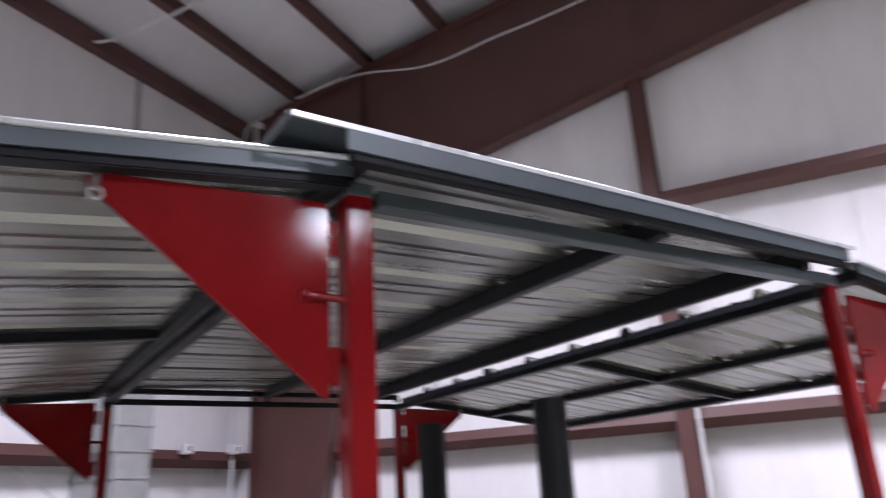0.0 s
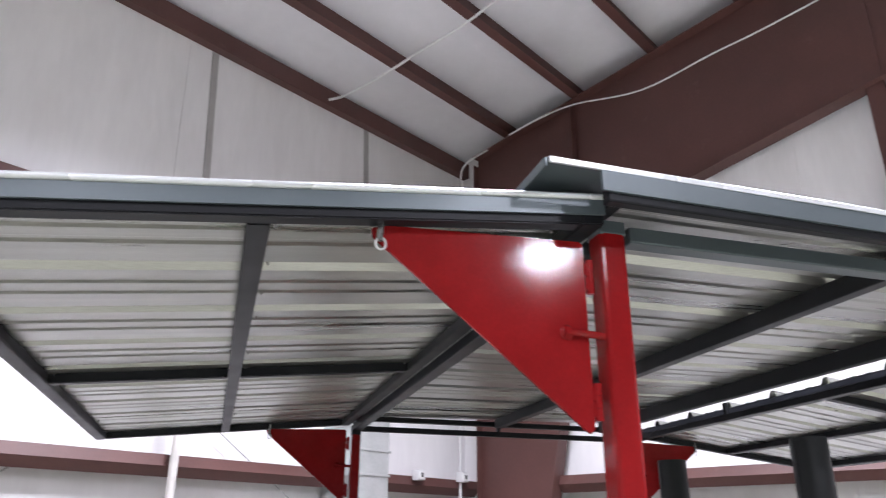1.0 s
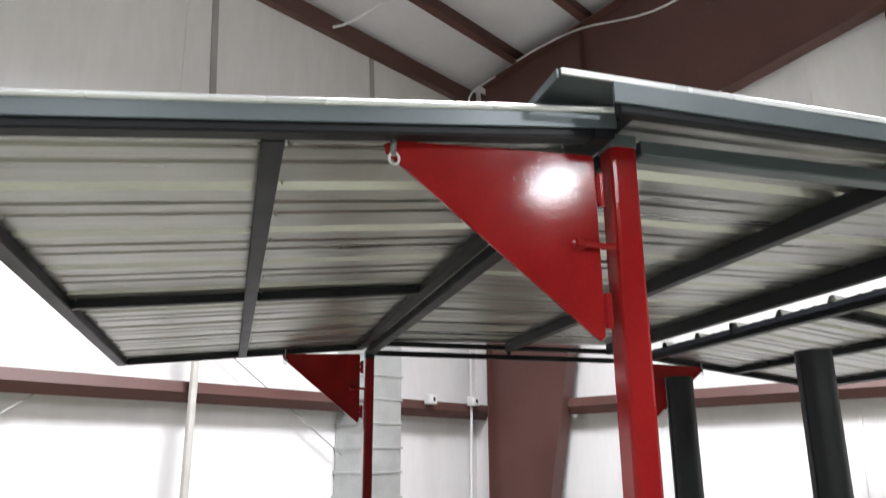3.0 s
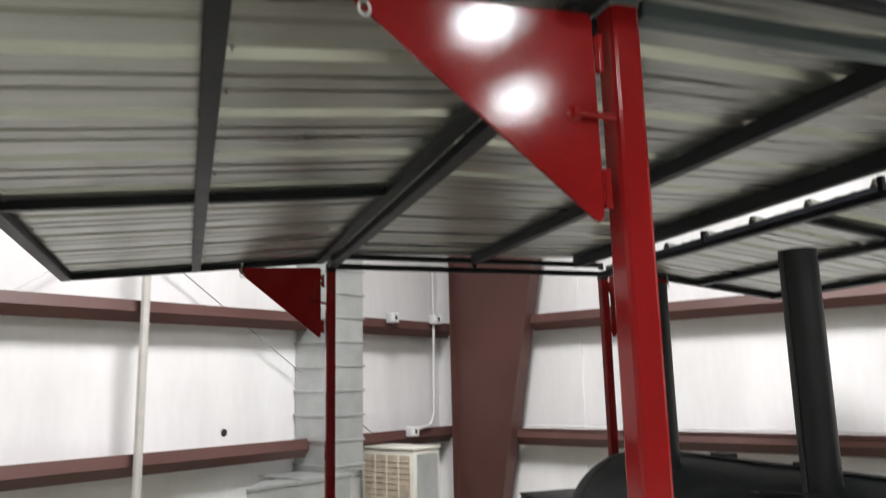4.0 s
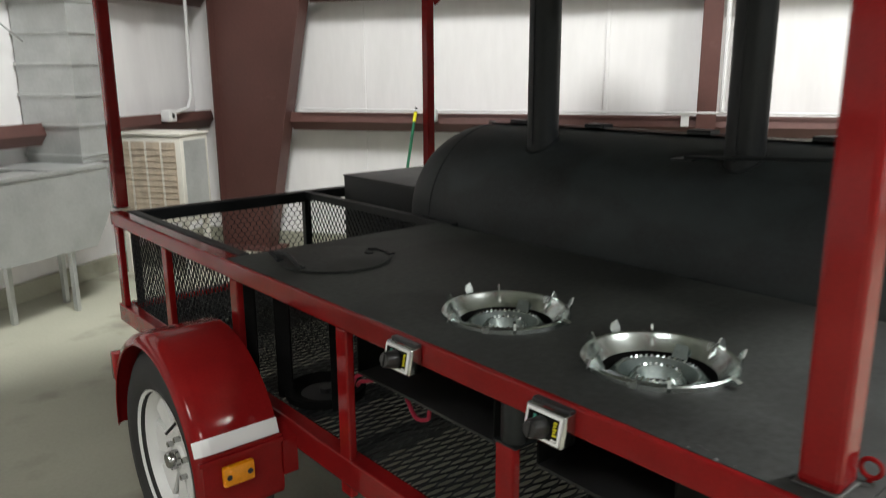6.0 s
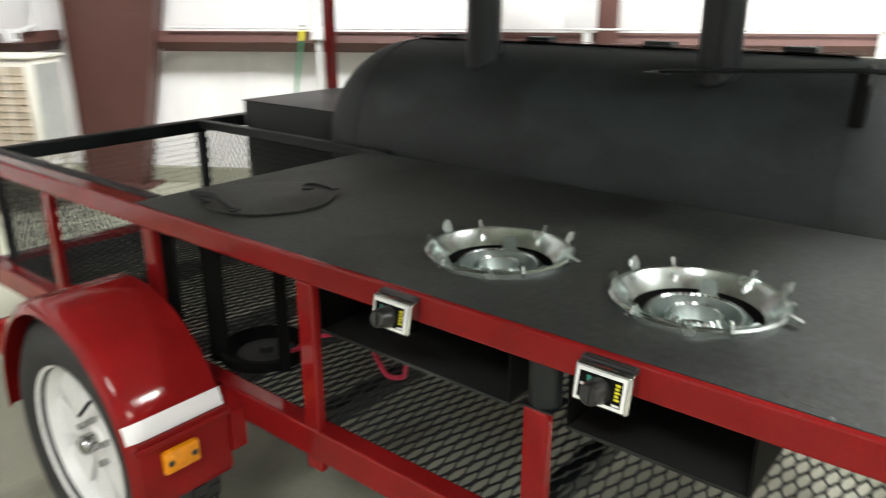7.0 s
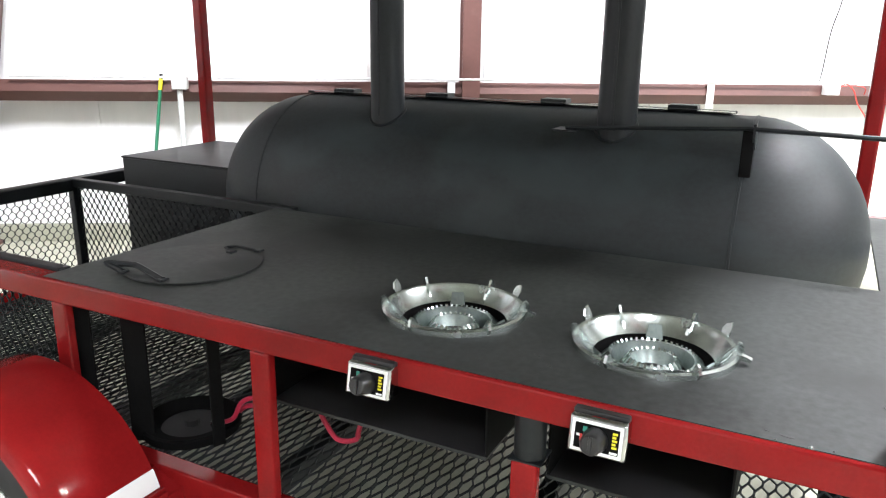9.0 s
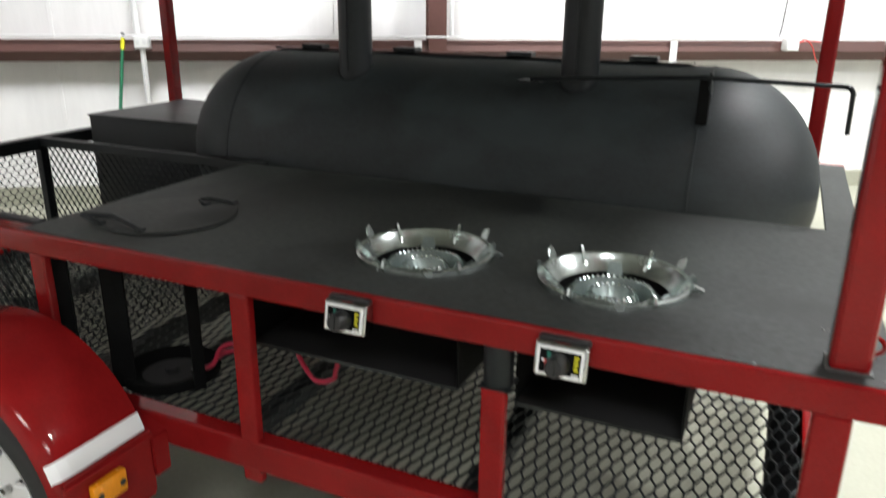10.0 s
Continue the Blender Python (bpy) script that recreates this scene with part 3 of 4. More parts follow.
    part("ledge", lathe([(0.096, -0.004), (0.134, 0.003), (0.134, -0.001), (0.096, -0.008)], sides=14, closed=True, span=radians(64), start=radians(-122)), CAST, b)
    return b


burner(*BURNERS[0], radians(-68))
burner(*BURNERS[1], radians(-80))


def knob_box(cy):
    k = thing("burner_control", "chrome burner control box with black knob on the red rail", "control box", (0.0, cy, 0.905), "burner controls on the rail")
    bm = prism([(-0.001, -0.031), (-0.041, -0.031), (-0.029, 0.029), (-0.001, 0.029)], "Y", -0.047, 0.047)
    bmesh.ops.bevel(bm, geom=list(bm.edges), offset=0.006, segments=3, affect="EDGES", profile=0.6)
    part("case", bm, CHROME, k, "chrome case", smooth=True)
    part("back_plate", box((-0.017, -0.045, -0.030), (-0.0005, 0.045, 0.0345), 0.003), PLASTIC, k, "black back plate")
    lean = Matrix.Translation((-0.0352, 0, -0.001)) @ Matrix.Rotation(math.atan2(0.012, 0.060), 4, "Y")

    def face(name, bm, mat, parent, label="", smooth=False):
        bmesh.ops.transform(bm, matrix=lean, verts=list(bm.verts))
        return part(name, bm, mat, parent, label, smooth)

    def plate(y0, z0, y1, z1, x=0.0030):
        return box((-x, y0, z0 * 0.86), (-0.0002, y1, z1 * 0.86))

    face("face_plate", plate(-0.040, -0.029, 0.040, 0.029, 0.0022), DULL_BLACK, k, "black printed face")
    for y0, z0, y1, z1 in ((-0.0405, 0.0240, 0.0405, 0.0295), (-0.0405, -0.0295, 0.0405, -0.0240), (-0.0405, -0.0238, -0.0358, 0.0238), (0.0358, -0.0238, 0.0405, 0.0238)):
        face("white_border", plate(y0, z0, y1, z1), TAPE, k, "white printed border")
    for n in range(5):
        face("print_bar", plate(-0.0325 + 0.002 * (n % 2), -0.012 + n * 0.0064, -0.0245, -0.0078 + n * 0.0064), YELLOW, k, "illegible yellow print")
    face("print_bar", plate(-0.034, -0.0225, -0.022, -0.0185), WHITE, k, "illegible white print")
    face("print_bar", plate(0.027, -0.002, 0.0325, 0.003), WHITE, k, "illegible white print")
    face("mark", plate(0.016, 0.008, 0.023, 0.018), TEAL, k, "green mark")
    face("mark", plate(0.023, -0.010, 0.027, 0.003), CORD, k, "red mark")
    dial = face("knob", lathe([(0.0, -0.034), (0.0145, -0.034), (0.0175, -0.030), (0.0185, -0.012), (0.0205, -0.006), (0.0205, -0.0023), (0.0, -0.0023)], (0, 0.002, -0.003), "X", 32), PLASTIC, k, "round black knob", True)
    face("grip", box((-0.0375, -0.0008, -0.017), (-0.0335, 0.0048, 0.011), 0.001), PLASTIC, dial)
    part("top_print", box((-0.0235, -0.012, 0.0289), (-0.0222, 0.012, 0.0293)), REDLENS, k, "red printed line")
    return k


knob_box(0.838)
knob_box(0.412)

for mx, my, mr in ((0.030, -0.068, 0.0050), (0.036, -0.082, 0.0042), (0.018, -0.074, 0.0030), (0.028, -0.088, 0.0036), (0.013, 0.114, 0.0045), (0.014, 0.162, 0.0022), (0.204, 0.012, 0.0035), (0.204, 0.003, 0.0025), (0.016, 0.085, 0.002)):
    part("weld_spatter", lathe([(0.0, 0.0028), (mr * 0.6, 0.002), (mr, 0.0)], (mx, my, TOP + 0.002), "Z", 8), SPATTER, trailer, "bright fleck of weld spatter")
for mx, my, ml, turn in ((0.032, 0.147, 0.012, 80), (0.037, 0.175, 0.005, 75), (0.135, 0.575, 0.008, 60), (0.10, 0.54, 0.005, 85)):
    bm = lathe([(0.0, 0.0008), (0.7, 0.0007), (1.0, 0.0)], sides=10)
    bmesh.ops.transform(bm, matrix=Matrix.Translation((mx, my, TOP + 0.002)) @ Matrix.Rotation(radians(turn), 4, "Z") @ Matrix.Diagonal((ml, ml * 0.35, 1, 1)), verts=list(bm.verts))
    part("burn_mark", bm, DARK, trailer, "small dark burn mark")
eye = thing("latch_eye", "small red steel eye bolt beside the post on the table edge", "eye bolt", (0.120, -0.058, TOP + 0.002))
part("loop", bent([(0.0, 0.014 * math.cos(a), 0.020 + 0.014 * math.sin(a)) for a in [math.tau * k / 20 for k in range(21)]], 0.0035), RED, eye, smooth=True)
part("shank", rod((0, 0, 0), (0, 0, 0.008), 0.005, 8), RED, eye)

# round griddle lid
lid = thing("griddle_lid", "round black steel lid with two bar handles lying on the tabletop", "lid", (0.257, 1.545, TOP + 0.002))
part("disc", lathe([(0.0, 0.0065), (0.164, 0.0062), (0.170, 0.0058), (0.172, 0.003), (0.169, 0.0), (0.0, 0.0)], sides=64), STEEL, lid, smooth=True)
def lid_handle(foot_a, corner_a, corner_b, foot_b, r):
    """A flat-footed bar bent in three: foot, corner, corner, foot."""
    pts = [Vector(p) for p in (foot_a, corner_a, corner_b, foot_b)]
    way = []
    for i, p in enumerate(pts):
        if 0 < i < 3:
            way += [p.lerp(pts[i - 1], 0.22), p.lerp(pts[i - 1], 0.07) * 0.5 + p.lerp(pts[i + 1], 0.03) * 0.5, p.lerp(pts[i + 1], 0.10)]
        else:
            way.append(p)
    bar = part("handle", bent(way, r), BLACK, lid, "bent black bar handle", smooth=True)
    for p in (pts[0], pts[3]):
        part("foot", box(p - Vector((0.012, 0.010, 0.002)), p + Vector((0.012, 0.010, 0.004)), 0.003), BLACK, bar)


lid_handle((-0.150, 0.082, 0.009), (-0.146, 0.148, 0.022), (-0.129, 0.056, 0.024), (-0.150, -0.050, 0.009), 0.0072)
lid_handle((0.112, -0.022, 0.008), (0.136, 0.024, 0.009), (0.158, 0.000, 0.010), (0.156, -0.078, 0.008), 0.0035)

# gas bottle holder under the table
holder = thing("bottle_holder", "black steel gas bottle ring with flat uprights on the mesh deck", "bottle holder", (0.20, 1.54, 0.516))
# ring and bars coloured darker for the shade under the table
part("base_ring", lathe([(0.075, 0.0), (0.125, 0.0), (0.128, 0.022), (0.122, 0.026), (0.080, 0.012)], sides=48, closed=True), DULL_BLACK, holder, smooth=True)
part("base_disc", rod((0, 0, 0.0), (0, 0, 0.006), 0.08, 40), DARK, holder)
for x, y, a, half in ((-0.112, 0.052, 20, 0.030), (-0.040, -0.132, 65, 0.016)):
    bm = box((-0.004, -half, 0.0), (0.004, half, 0.37), 0.002)
    bmesh.ops.transform(bm, matrix=Matrix.Translation((x, y, 0)) @ Matrix.Rotation(radians(a), 4, "Z"), verts=list(bm.verts))
    part("flat_bar", bm, DULL_BLACK, holder)
part("valve", rod((0.0, 0.0, 0.006), (0.0, 0.0, 0.022), 0.02, 12), DARK, holder, "dark gas valve")
part("valve_knob", lathe([(0.0, 0.016), (0.008, 0.016), (0.009, 0.0), (0.0, 0.0)], (-0.01, -0.10, 0.045), "X", 12), TEAL, holder, "green valve knob")
# plate darkened in the same way for the shade below the tabletop
tube("basket_plate", (0.05, 1.70, 0.52), (0.056, 1.79, 0.885), DULL_BLACK, trailer, "flat black steel plate", 0.001)

hose = thing("gas_hose", "bright red rubber gas hose under the table", "hose", (0.2, 1.2, 0.52))
part("hose", bent(curve([(0.0, 0.24, 0.03), (0.0, 0.195, 0.055), (0.0, 0.165, 0.105), (0.0, 0.12, 0.130), (0.0, 0.03, 0.150), (0.0, -0.06, 0.160), (0.0, -0.088, 0.12), (0.0, -0.125, 0.082), (0.0, -0.175, 0.095), (0.0, -0.185, 0.125), (0.02, -0.20, 0.19)], 8), 0.0062), HOSE, hose, smooth=True)
part("hose", bent(curve([(0.03, 0.20, 0.06), (0.02, 0.17, 0.085), (0.02, 0.13, 0.10), (0.03, 0.08, 0.12)], 8), 0.0065), HOSE, hose, smooth=True)
part("fitting", rod((0.0, 0.24, 0.03), (0.0, 0.265, 0.02), 0.011, 10), CHROME, hose, "bare metal fitting", smooth=True)

# ---- the smoker ----
TR, TX, TZ = 0.378, 1.335, 0.918
TY0, TY1, HEAD = -0.005, 2.29, 0.345
smoker = thing("smoker_tank", "long black-painted steel smoker tank with domed ends", "smoker", (TX, (TY0 + TY1) / 2, TZ - TR))
smoker_at = smoker.matrix_world.translation.copy()


def local(p):
    return Vector(p) - smoker_at


prof = []
for k in range(13):
    a = k / 12 * math.pi / 2
    prof.append((TR * math.sin(a), TY0 + HEAD * (1 - math.cos(a))))
prof += [(TR, 0.8), (TR, 1.2), (TR, 1.6)]
for k in range(12, -1, -1):
    a = k / 12 * math.pi / 2
    prof.append((TR * math.sin(a), TY1 - HEAD * (1 - math.cos(a))))
bm = lathe([(r, h) for r, h in prof], (TX, 0, TZ), "Y", 72)
bmesh.ops.translate(bm, vec=-smoker_at, verts=list(bm.verts))
part("barrel", bm, TANK, smoker, smooth=True)
for wy in (TY0 + HEAD, TY1 - HEAD):
    bm = lathe([(TR - 0.004, wy - 0.006), (TR + 0.0025, wy - 0.003), (TR + 0.0025, wy + 0.003), (TR - 0.004, wy + 0.006)], (TX, 0, TZ), "Y", 72)
    bmesh.ops.translate(bm, vec=-smoker_at, verts=list(bm.verts))
    part("weld_seam", bm, TANK, smoker, smooth=True)
# the door: a curved skin on the far upper side, with its edge strip and hinges along the top
for name, r0, r1, ya, yb, a0, a1 in (("door", TR - 0.001, TR + 0.006, 0.42, 1.95, 5, 88), ("edge_strip", TR + 0.004, TR + 0.012, 0.40, 1.97, 86, 92)):
    bm = lathe([(r0, ya), (r1, ya), (r1, yb), (r0, yb)], (TX, 0, TZ), "Y", 24, closed=True, span=radians(a1 - a0), start=radians(a0))
    bmesh.ops.translate(bm, vec=-smoker_at, verts=list(bm.verts))
    part(name, bm, TANK, smoker, smooth=True)
for hy in (0.56, 0.98, 1.42, 1.82):
    hinge = part("hinge", box(local((TX + 0.01, hy - 0.045, TZ + TR + 0.004)), local((TX + 0.07, hy + 0.045, TZ + TR + 0.022)), 0.003), BLACK, smoker)
for sy in (1.515, 0.716):
    sx = 1.165
    sm = part("chimney_pipe", rod(local((sx, sy, 1.16)), local((sx, sy, 2.01)), 0.058, 32, caps=False), BLACK, smoker, "black round smoke pipe", smooth=True)
    part("pipe_liner", rod(local((sx, sy, 1.30)), local((sx, sy, 2.008)), 0.053, 32), DARK, sm, "dark inside of the pipe", smooth=True)
    part("seam", box(local((sx - 0.062, sy - 0.004, 1.25)), local((sx - 0.056, sy + 0.004, 2.0)), 0.001), BLACK, sm)
    ring = [local((sx - 0.06 * math.cos(a), sy + 0.06 * math.sin(a), TZ + math.sqrt(TR ** 2 - (sx - 0.06 * math.cos(a) - TX) ** 2) + 0.002)) for a in [math.tau * k / 32 for k in range(33)]]
    part("weld", bent(ring, 0.005, 6), BLACK, sm, smooth=True)
damper = part("damper_rod", bent([local(p) for p in [(1.03, 0.83, 1.262), (1.03, 0.34, 1.290), (1.02, 0.0, 1.284)] + [tuple(v) for v in curve([(1.02, 0.0, 1.284), (1.01, -0.018, 1.282), (1.01, -0.026, 1.268)], 4)] + [(1.01, -0.028, 1.165)]], 0.0065), BLACK, smoker, "long bent black damper rod", smooth=True)
part("rod_guide", box(local((1.035, 0.318, 1.160)), local((1.062, 0.348, 1.285)), 0.002), DULL_BLACK, smoker, "flat black bracket")
part("rod_guide", prism([(p[0] - smoker_at.x, p[1] - smoker_at.z) for p in ((1.022, 1.262), (1.022, 1.302), (1.060, 1.310), (1.10, 1.25), (1.07, 1.23))], "Y", 0.316 - smoker_at.y, 0.322 - smoker_at.y), BLACK, smoker, "flat black bracket")
part("rod_tab", box(local((1.02, 0.80, 1.252)), local((1.10, 0.87, 1.257)), 0.001), BLACK, smoker)
for cy in (0.45, 1.25, 2.0):
    part("saddle", prism([(TX - 0.30 - smoker_at.x, 0.50 - smoker_at.z), (TX + 0.30 - smoker_at.x, 0.50 - smoker_at.z), (TX + 0.26 - smoker_at.x, 0.66 - smoker_at.z), (TX - smoker_at.x, 0.55 - smoker_at.z), (TX - 0.26 - smoker_at.x, 0.66 - smoker_at.z)], "Y", cy - smoker_at.y, cy + 0.01 - smoker_at.y), BLACK, smoker)
# fire box
firebox = thing("fire_box", "square black steel fire box joined to the smoker tank", "fire box", (1.36, 2.47, 0.51))
part("body", box((-0.28, -0.30, 0.02), (0.28, 0.29, 0.503), 0.003), BLACK, firebox, smooth=True)
part("lid_plate", box((-0.284, -0.30, 0.504), (0.284, 0.294, 0.512), 0.001), BLACK, firebox)
part("door", box((-0.22, 0.291, 0.08), (0.22, 0.299, 0.44), 0.002), BLACK, firebox)
part("foot", box((-0.26, -0.28, 0.005), (0.26, -0.24, 0.02)), BLACK, firebox)
part("foot", box((-0.26, 0.24, 0.005), (0.26, 0.28, 0.02)), BLACK, firebox)

# ---- the canopy ----
canopy = thing("canopy", "charcoal steel frame canopy with corrugated metal wings on red posts", "canopy", (0.9, 1.45, TOP))
canopy_at = canopy.matrix_world.translation.copy()


def cbox(name, lo, hi, mat, label="", bevel=0.004, parent=canopy):
    return part(name, box(Vector(lo) - canopy_at, Vector(hi) - canopy_at, bevel), mat, parent, label)


POSTS = [(0.040, -0.050), (0.042, 2.955), (1.787, 2.958), (1.795, -0.010)]
PW = 0.052
for px, py in POSTS:
    PW = 0.060 if px < 0.1 and py < 1 else 0.052
    TIP = 2.296 if py < 1 else 2.245
    cbox("post", (px, py, TOP + 0.003), (px + PW, py + PW, TIP + 0.012), RED, "glossy red square post", 0.009)
    cbox("post_cap", (px - 0.0008, py - 0.0008, TIP), (px + PW + 0.0008, py + PW + 0.0008, 2.3285 if py < 1 else 2.30), TRIM if py < 1 else GREY, "slate grey post head" if py < 1 else "charcoal post head", 0.004)
    cbox("weld", (px - 0.0035, py - 0.0035, TOP + 0.0022), (px + PW + 0.0035, py + PW + 0.0035, TOP + 0.0058), WELD, "grey weld bead", 0.0015)
HZ0, HZ1 = 2.262, 2.312


def lean(ob, roof=True, rise=0.0):
    """The roof is a little out of square: its front edge runs back towards the far side, where it also stands higher."""
    for v in ob.data.vertices if roof else ():
        x, y = v.co.x + canopy_at.x, v.co.y + canopy_at.y
        v.co.y += 0.055 * max(x, 0) * (1 - (y + 0.17) / 3.19)
        v.co.z += rise * max(x, 0)
    return ob


X0, X1, Y0, Y1 = 0.043, 1.84, -0.036, 3.014
for name, lo, hi in (
    ("header", (X0 + PW, Y1 - 0.054, HZ0 + 0.006), (X1 - PW, Y1 - 0.024, HZ0 + 0.036)),
    ("header", (X0 + 0.004, Y0 + PW, HZ0 + 0.01), (X0 + 0.054, Y1 - PW, HZ1)), ("header", (X1 - 0.07, Y0 + PW, HZ0), (X1 - 0.02, Y1 - PW, HZ1 - 0.018)),
    ("roof_beam", (X0 - 0.005, -0.14, 2.340), (X0 + 0.03, Y1, 2.357)), ("roof_beam", (1.60, -0.144, 2.320), (1.64, Y1 - 0.041, 2.390)),
    ("roof_beam", (X0 + 0.021, Y1 - 0.04, 2.330), (X1 - 0.021, Y1, 2.358)),
    ("roof_beam", (0.91, -0.144, 2.319), (0.955, Y1 - 0.041, 2.374)),
    ("strut", (0.92, Y1 - 0.05, HZ0 + 0.036), (0.945, Y1 - 0.026, 2.330)),
    ("strut", (X0 + 0.004, Y1 - 0.05, HZ1), (X0 + 0.03, Y1 - 0.02, 2.318)),
    ("strut", (X1 - 0.05, Y1 - 0.05, HZ1), (X1 - 0.025, Y1 - 0.02, 2.330)), ("strut", (X1 - 0.05, Y0 + 0.01, HZ1), (X1 - 0.025, Y0 + 0.04, 2.320)),
    ("strut", (X1 - 0.05, 0.9, HZ1 - 0.02), (X1 - 0.03, 0.925, 2.357)), ("strut", (X1 - 0.05, 1.95, HZ1 - 0.02), (X1 - 0.03, 1.975, 2.357)),
):
    lean(cbox(name, lo, hi, GREY, "charcoal square tube"), name == "roof_beam")
cbox("header", (X0 + 0.078, Y0 + 0.004, 2.292), (X1 - PW, Y0 + 0.050, 2.3285), TRIM, "slate grey square tube")


def rib_profile(y0, y1, pitch=0.3048, rise=0.029):
    """Heights across a ribbed roofing sheet: main ribs with two low ribs between them."""
    pts = []
    n = int(round((y1 - y0) / pitch))
    step = (y1 - y0) / n
    for k in range(n):
        b = y0 + k * step
        pts += [(b, 0), (b + 0.018, rise), (b + 0.042, rise), (b + 0.060, 0)]
        for low in (0.118, 0.200):
            pts += [(b + low, 0), (b + low + 0.012, 0.004), (b + low + 0.026, 0.004), (b + low + 0.038, 0)]
    return pts + [(y1, 0)]


def sheet(xa, za, xb, zb, y0, y1):
    """A ribbed sheet whose ribs run from (xa, za) to (xb, zb)."""
    bm = bmesh.new()
    prof = rib_profile(y0, y1)
    rows = []
    for x, z in ((xa, za), (xb, zb)):
        rows.append([bm.verts.new(Vector((x, y, z + h)) - canopy_at) for y, h in prof])
        rows.append([bm.verts.new(Vector((x, y, z + h + 0.0012)) - canopy_at) for y, h in prof])
    a, au, b, bu = rows
    for k in range(len(prof) - 1):
        bm.faces.new((a[k], a[k + 1], b[k + 1], b[k]))
        bm.faces.new((au[k], bu[k], bu[k + 1], au[k + 1]))
        bm.faces.new((a[k], au[k], au[k + 1], a[k + 1]))
        bm.faces.new((b[k], b[k + 1], bu[k + 1], bu[k]))
    return bm


def screws(xs_zs, y0, y1, parent):
    bm = bmesh.new()
    for x, z in xs_zs:
        y = y0 + 0.12
        while y < y1:
            rod(Vector((x, y, z - 0.007)) - canopy_at, Vector((x, y, z + 0.004)) - canopy_at, 0.0032, 6, bm)
            y += 0.2286
    tagged(part("screw_tip", bm, CABLE, parent, "bare screw tips"), kind="stuff")


def wing(name, x_in, x_out, z_in, z_out, y0, y1):
    """A ribbed wing on a tube frame that slopes from its hinge line to its outer edge."""
    w = part(name, bmesh.new(), GREY, canopy, "charcoal tube frame wing with ribbed metal sheet")
    k = (z_out - z_in) / (x_out - x_in)
    s = 1 if x_out > x_in else -1

    def zz(x):
        return z_in + k * (x - x_in)

    def beam(label_name, xa, xb, ya, yb, h0, h1):
        bm = bmesh.new()
        corners = [(x, y, zz(x) + h) for x in (xa, xb) for y in (ya, yb) for h in (h0, h1)]
        v = [bm.verts.new(Vector(c) - canopy_at) for c in corners]
        for f in ((0, 1, 3, 2), (4, 6, 7, 5), (0, 4, 5, 1), (2, 3, 7, 6), (0, 2, 6, 4), (1, 5, 7, 3)):
            bm.faces.new([v[i] for i in f])
        bmesh.ops.bevel(bm, geom=list(bm.edges), offset=0.003, segments=2, affect="EDGES")
        return part(label_name, bm, GREY, w)

    xm = x_in + (x_out - x_in) * 0.515
    beam("side_tube", x_in, x_in + s * 0.05, y0, y1, -0.034, -0.001)
    beam("side_tube", x_out - s * 0.05, x_out, y0, y1, -0.034, -0.001)
    beam("side_tube", xm - 0.022, xm + 0.022, y0 + 0.041, y1 - 0.041, -0.034, -0.001)
    beam("end_tube", x_in + s * 0.051, x_out - s * 0.051, y0, y0 + 0.04, -0.033, -0.001)
    beam("end_tube", x_in + s * 0.051, x_out - s * 0.051, y1 - 0.04, y1, -0.033, -0.001)
    ymid = y0 + (y1 - y0) * 0.49
    beam("middle_tube", x_in + s * 0.051, xm - s * 0.0225, ymid - 0.02, ymid + 0.02, -0.034, -0.001)
    beam("middle_tube", xm + s * 0.0225, x_out - s * 0.051, ymid - 0.02, ymid + 0.02, -0.034, -0.001)
    n = 3
    for i in range(n):
        ya, yb = y0 + (y1 - y0) * i / n, y0 + (y1 - y0) * (i + 1) / n
        part("roof_sheet", sheet(x_in, zz(x_in), x_out, zz(x_out), ya, yb), SHEET, w, "ribbed galvalume sheet")
    screws([(x_in + s * 0.065, zz(x_in + s * 0.065)), (x_out - s * 0.065, zz(x_out - s * 0.065)), (xm + 0.035, zz(xm + 0.035))], y0, y1, w)
    # bent edge trim on the near end
    bm = bmesh.new()
    corners = [(x, y, zz(x) + h) for x in (x_in, x_out) for y in (y0 - 0.008, y0 - 0.002) for h in (-0.014, 0.0222)]
    v = [bm.verts.new(Vector(c) - canopy_at) for c in corners]
    for f in ((0, 1, 3, 2), (4, 6, 7, 5), (0, 4, 5, 1), (2, 3, 7, 6), (0, 2, 6, 4), (1, 5, 7, 3)):
        bm.faces.new([v[i] for i in f])
    part("edge_trim", bm, TRIM, w, "slate grey bent metal edge trim")
    bm = bmesh.new()
    corners = [(x, y, zz(x) + h) for x in (x_in, x_out) for y in (y0 - 0.008, y0 + 0.09) for h in (0.0224, 0.0234)]
    v = [bm.verts.new(Vector(c) - canopy_at) for c in corners]
    for f in ((0, 1, 3, 2), (4, 6, 7, 5), (0, 4, 5, 1), (2, 3, 7, 6), (0, 2, 6, 4), (1, 5, 7, 3)):
        bm.faces.new([v[i] for i in f])
    part("edge_trim", bm, TRIM, w, "slate grey bent metal edge trim")
    part("hem", rod(Vector((x_in, y0 - 0.009, zz(x_in) + 0.0255)) - canopy_at, Vector((x_out, y0 - 0.009, zz(x_out) + 0.0255)) - canopy_at, 0.0068, 10), HEM, w, "folded hem coloured as its highlight", smooth=True)
    return w


wing("near_wing", 0.038, -1.30, 2.338, 2.205, -0.075, 3.02)
wing("far_wing", 1.86, 3.20, 2.342, 2.176, -0.075, 3.02)
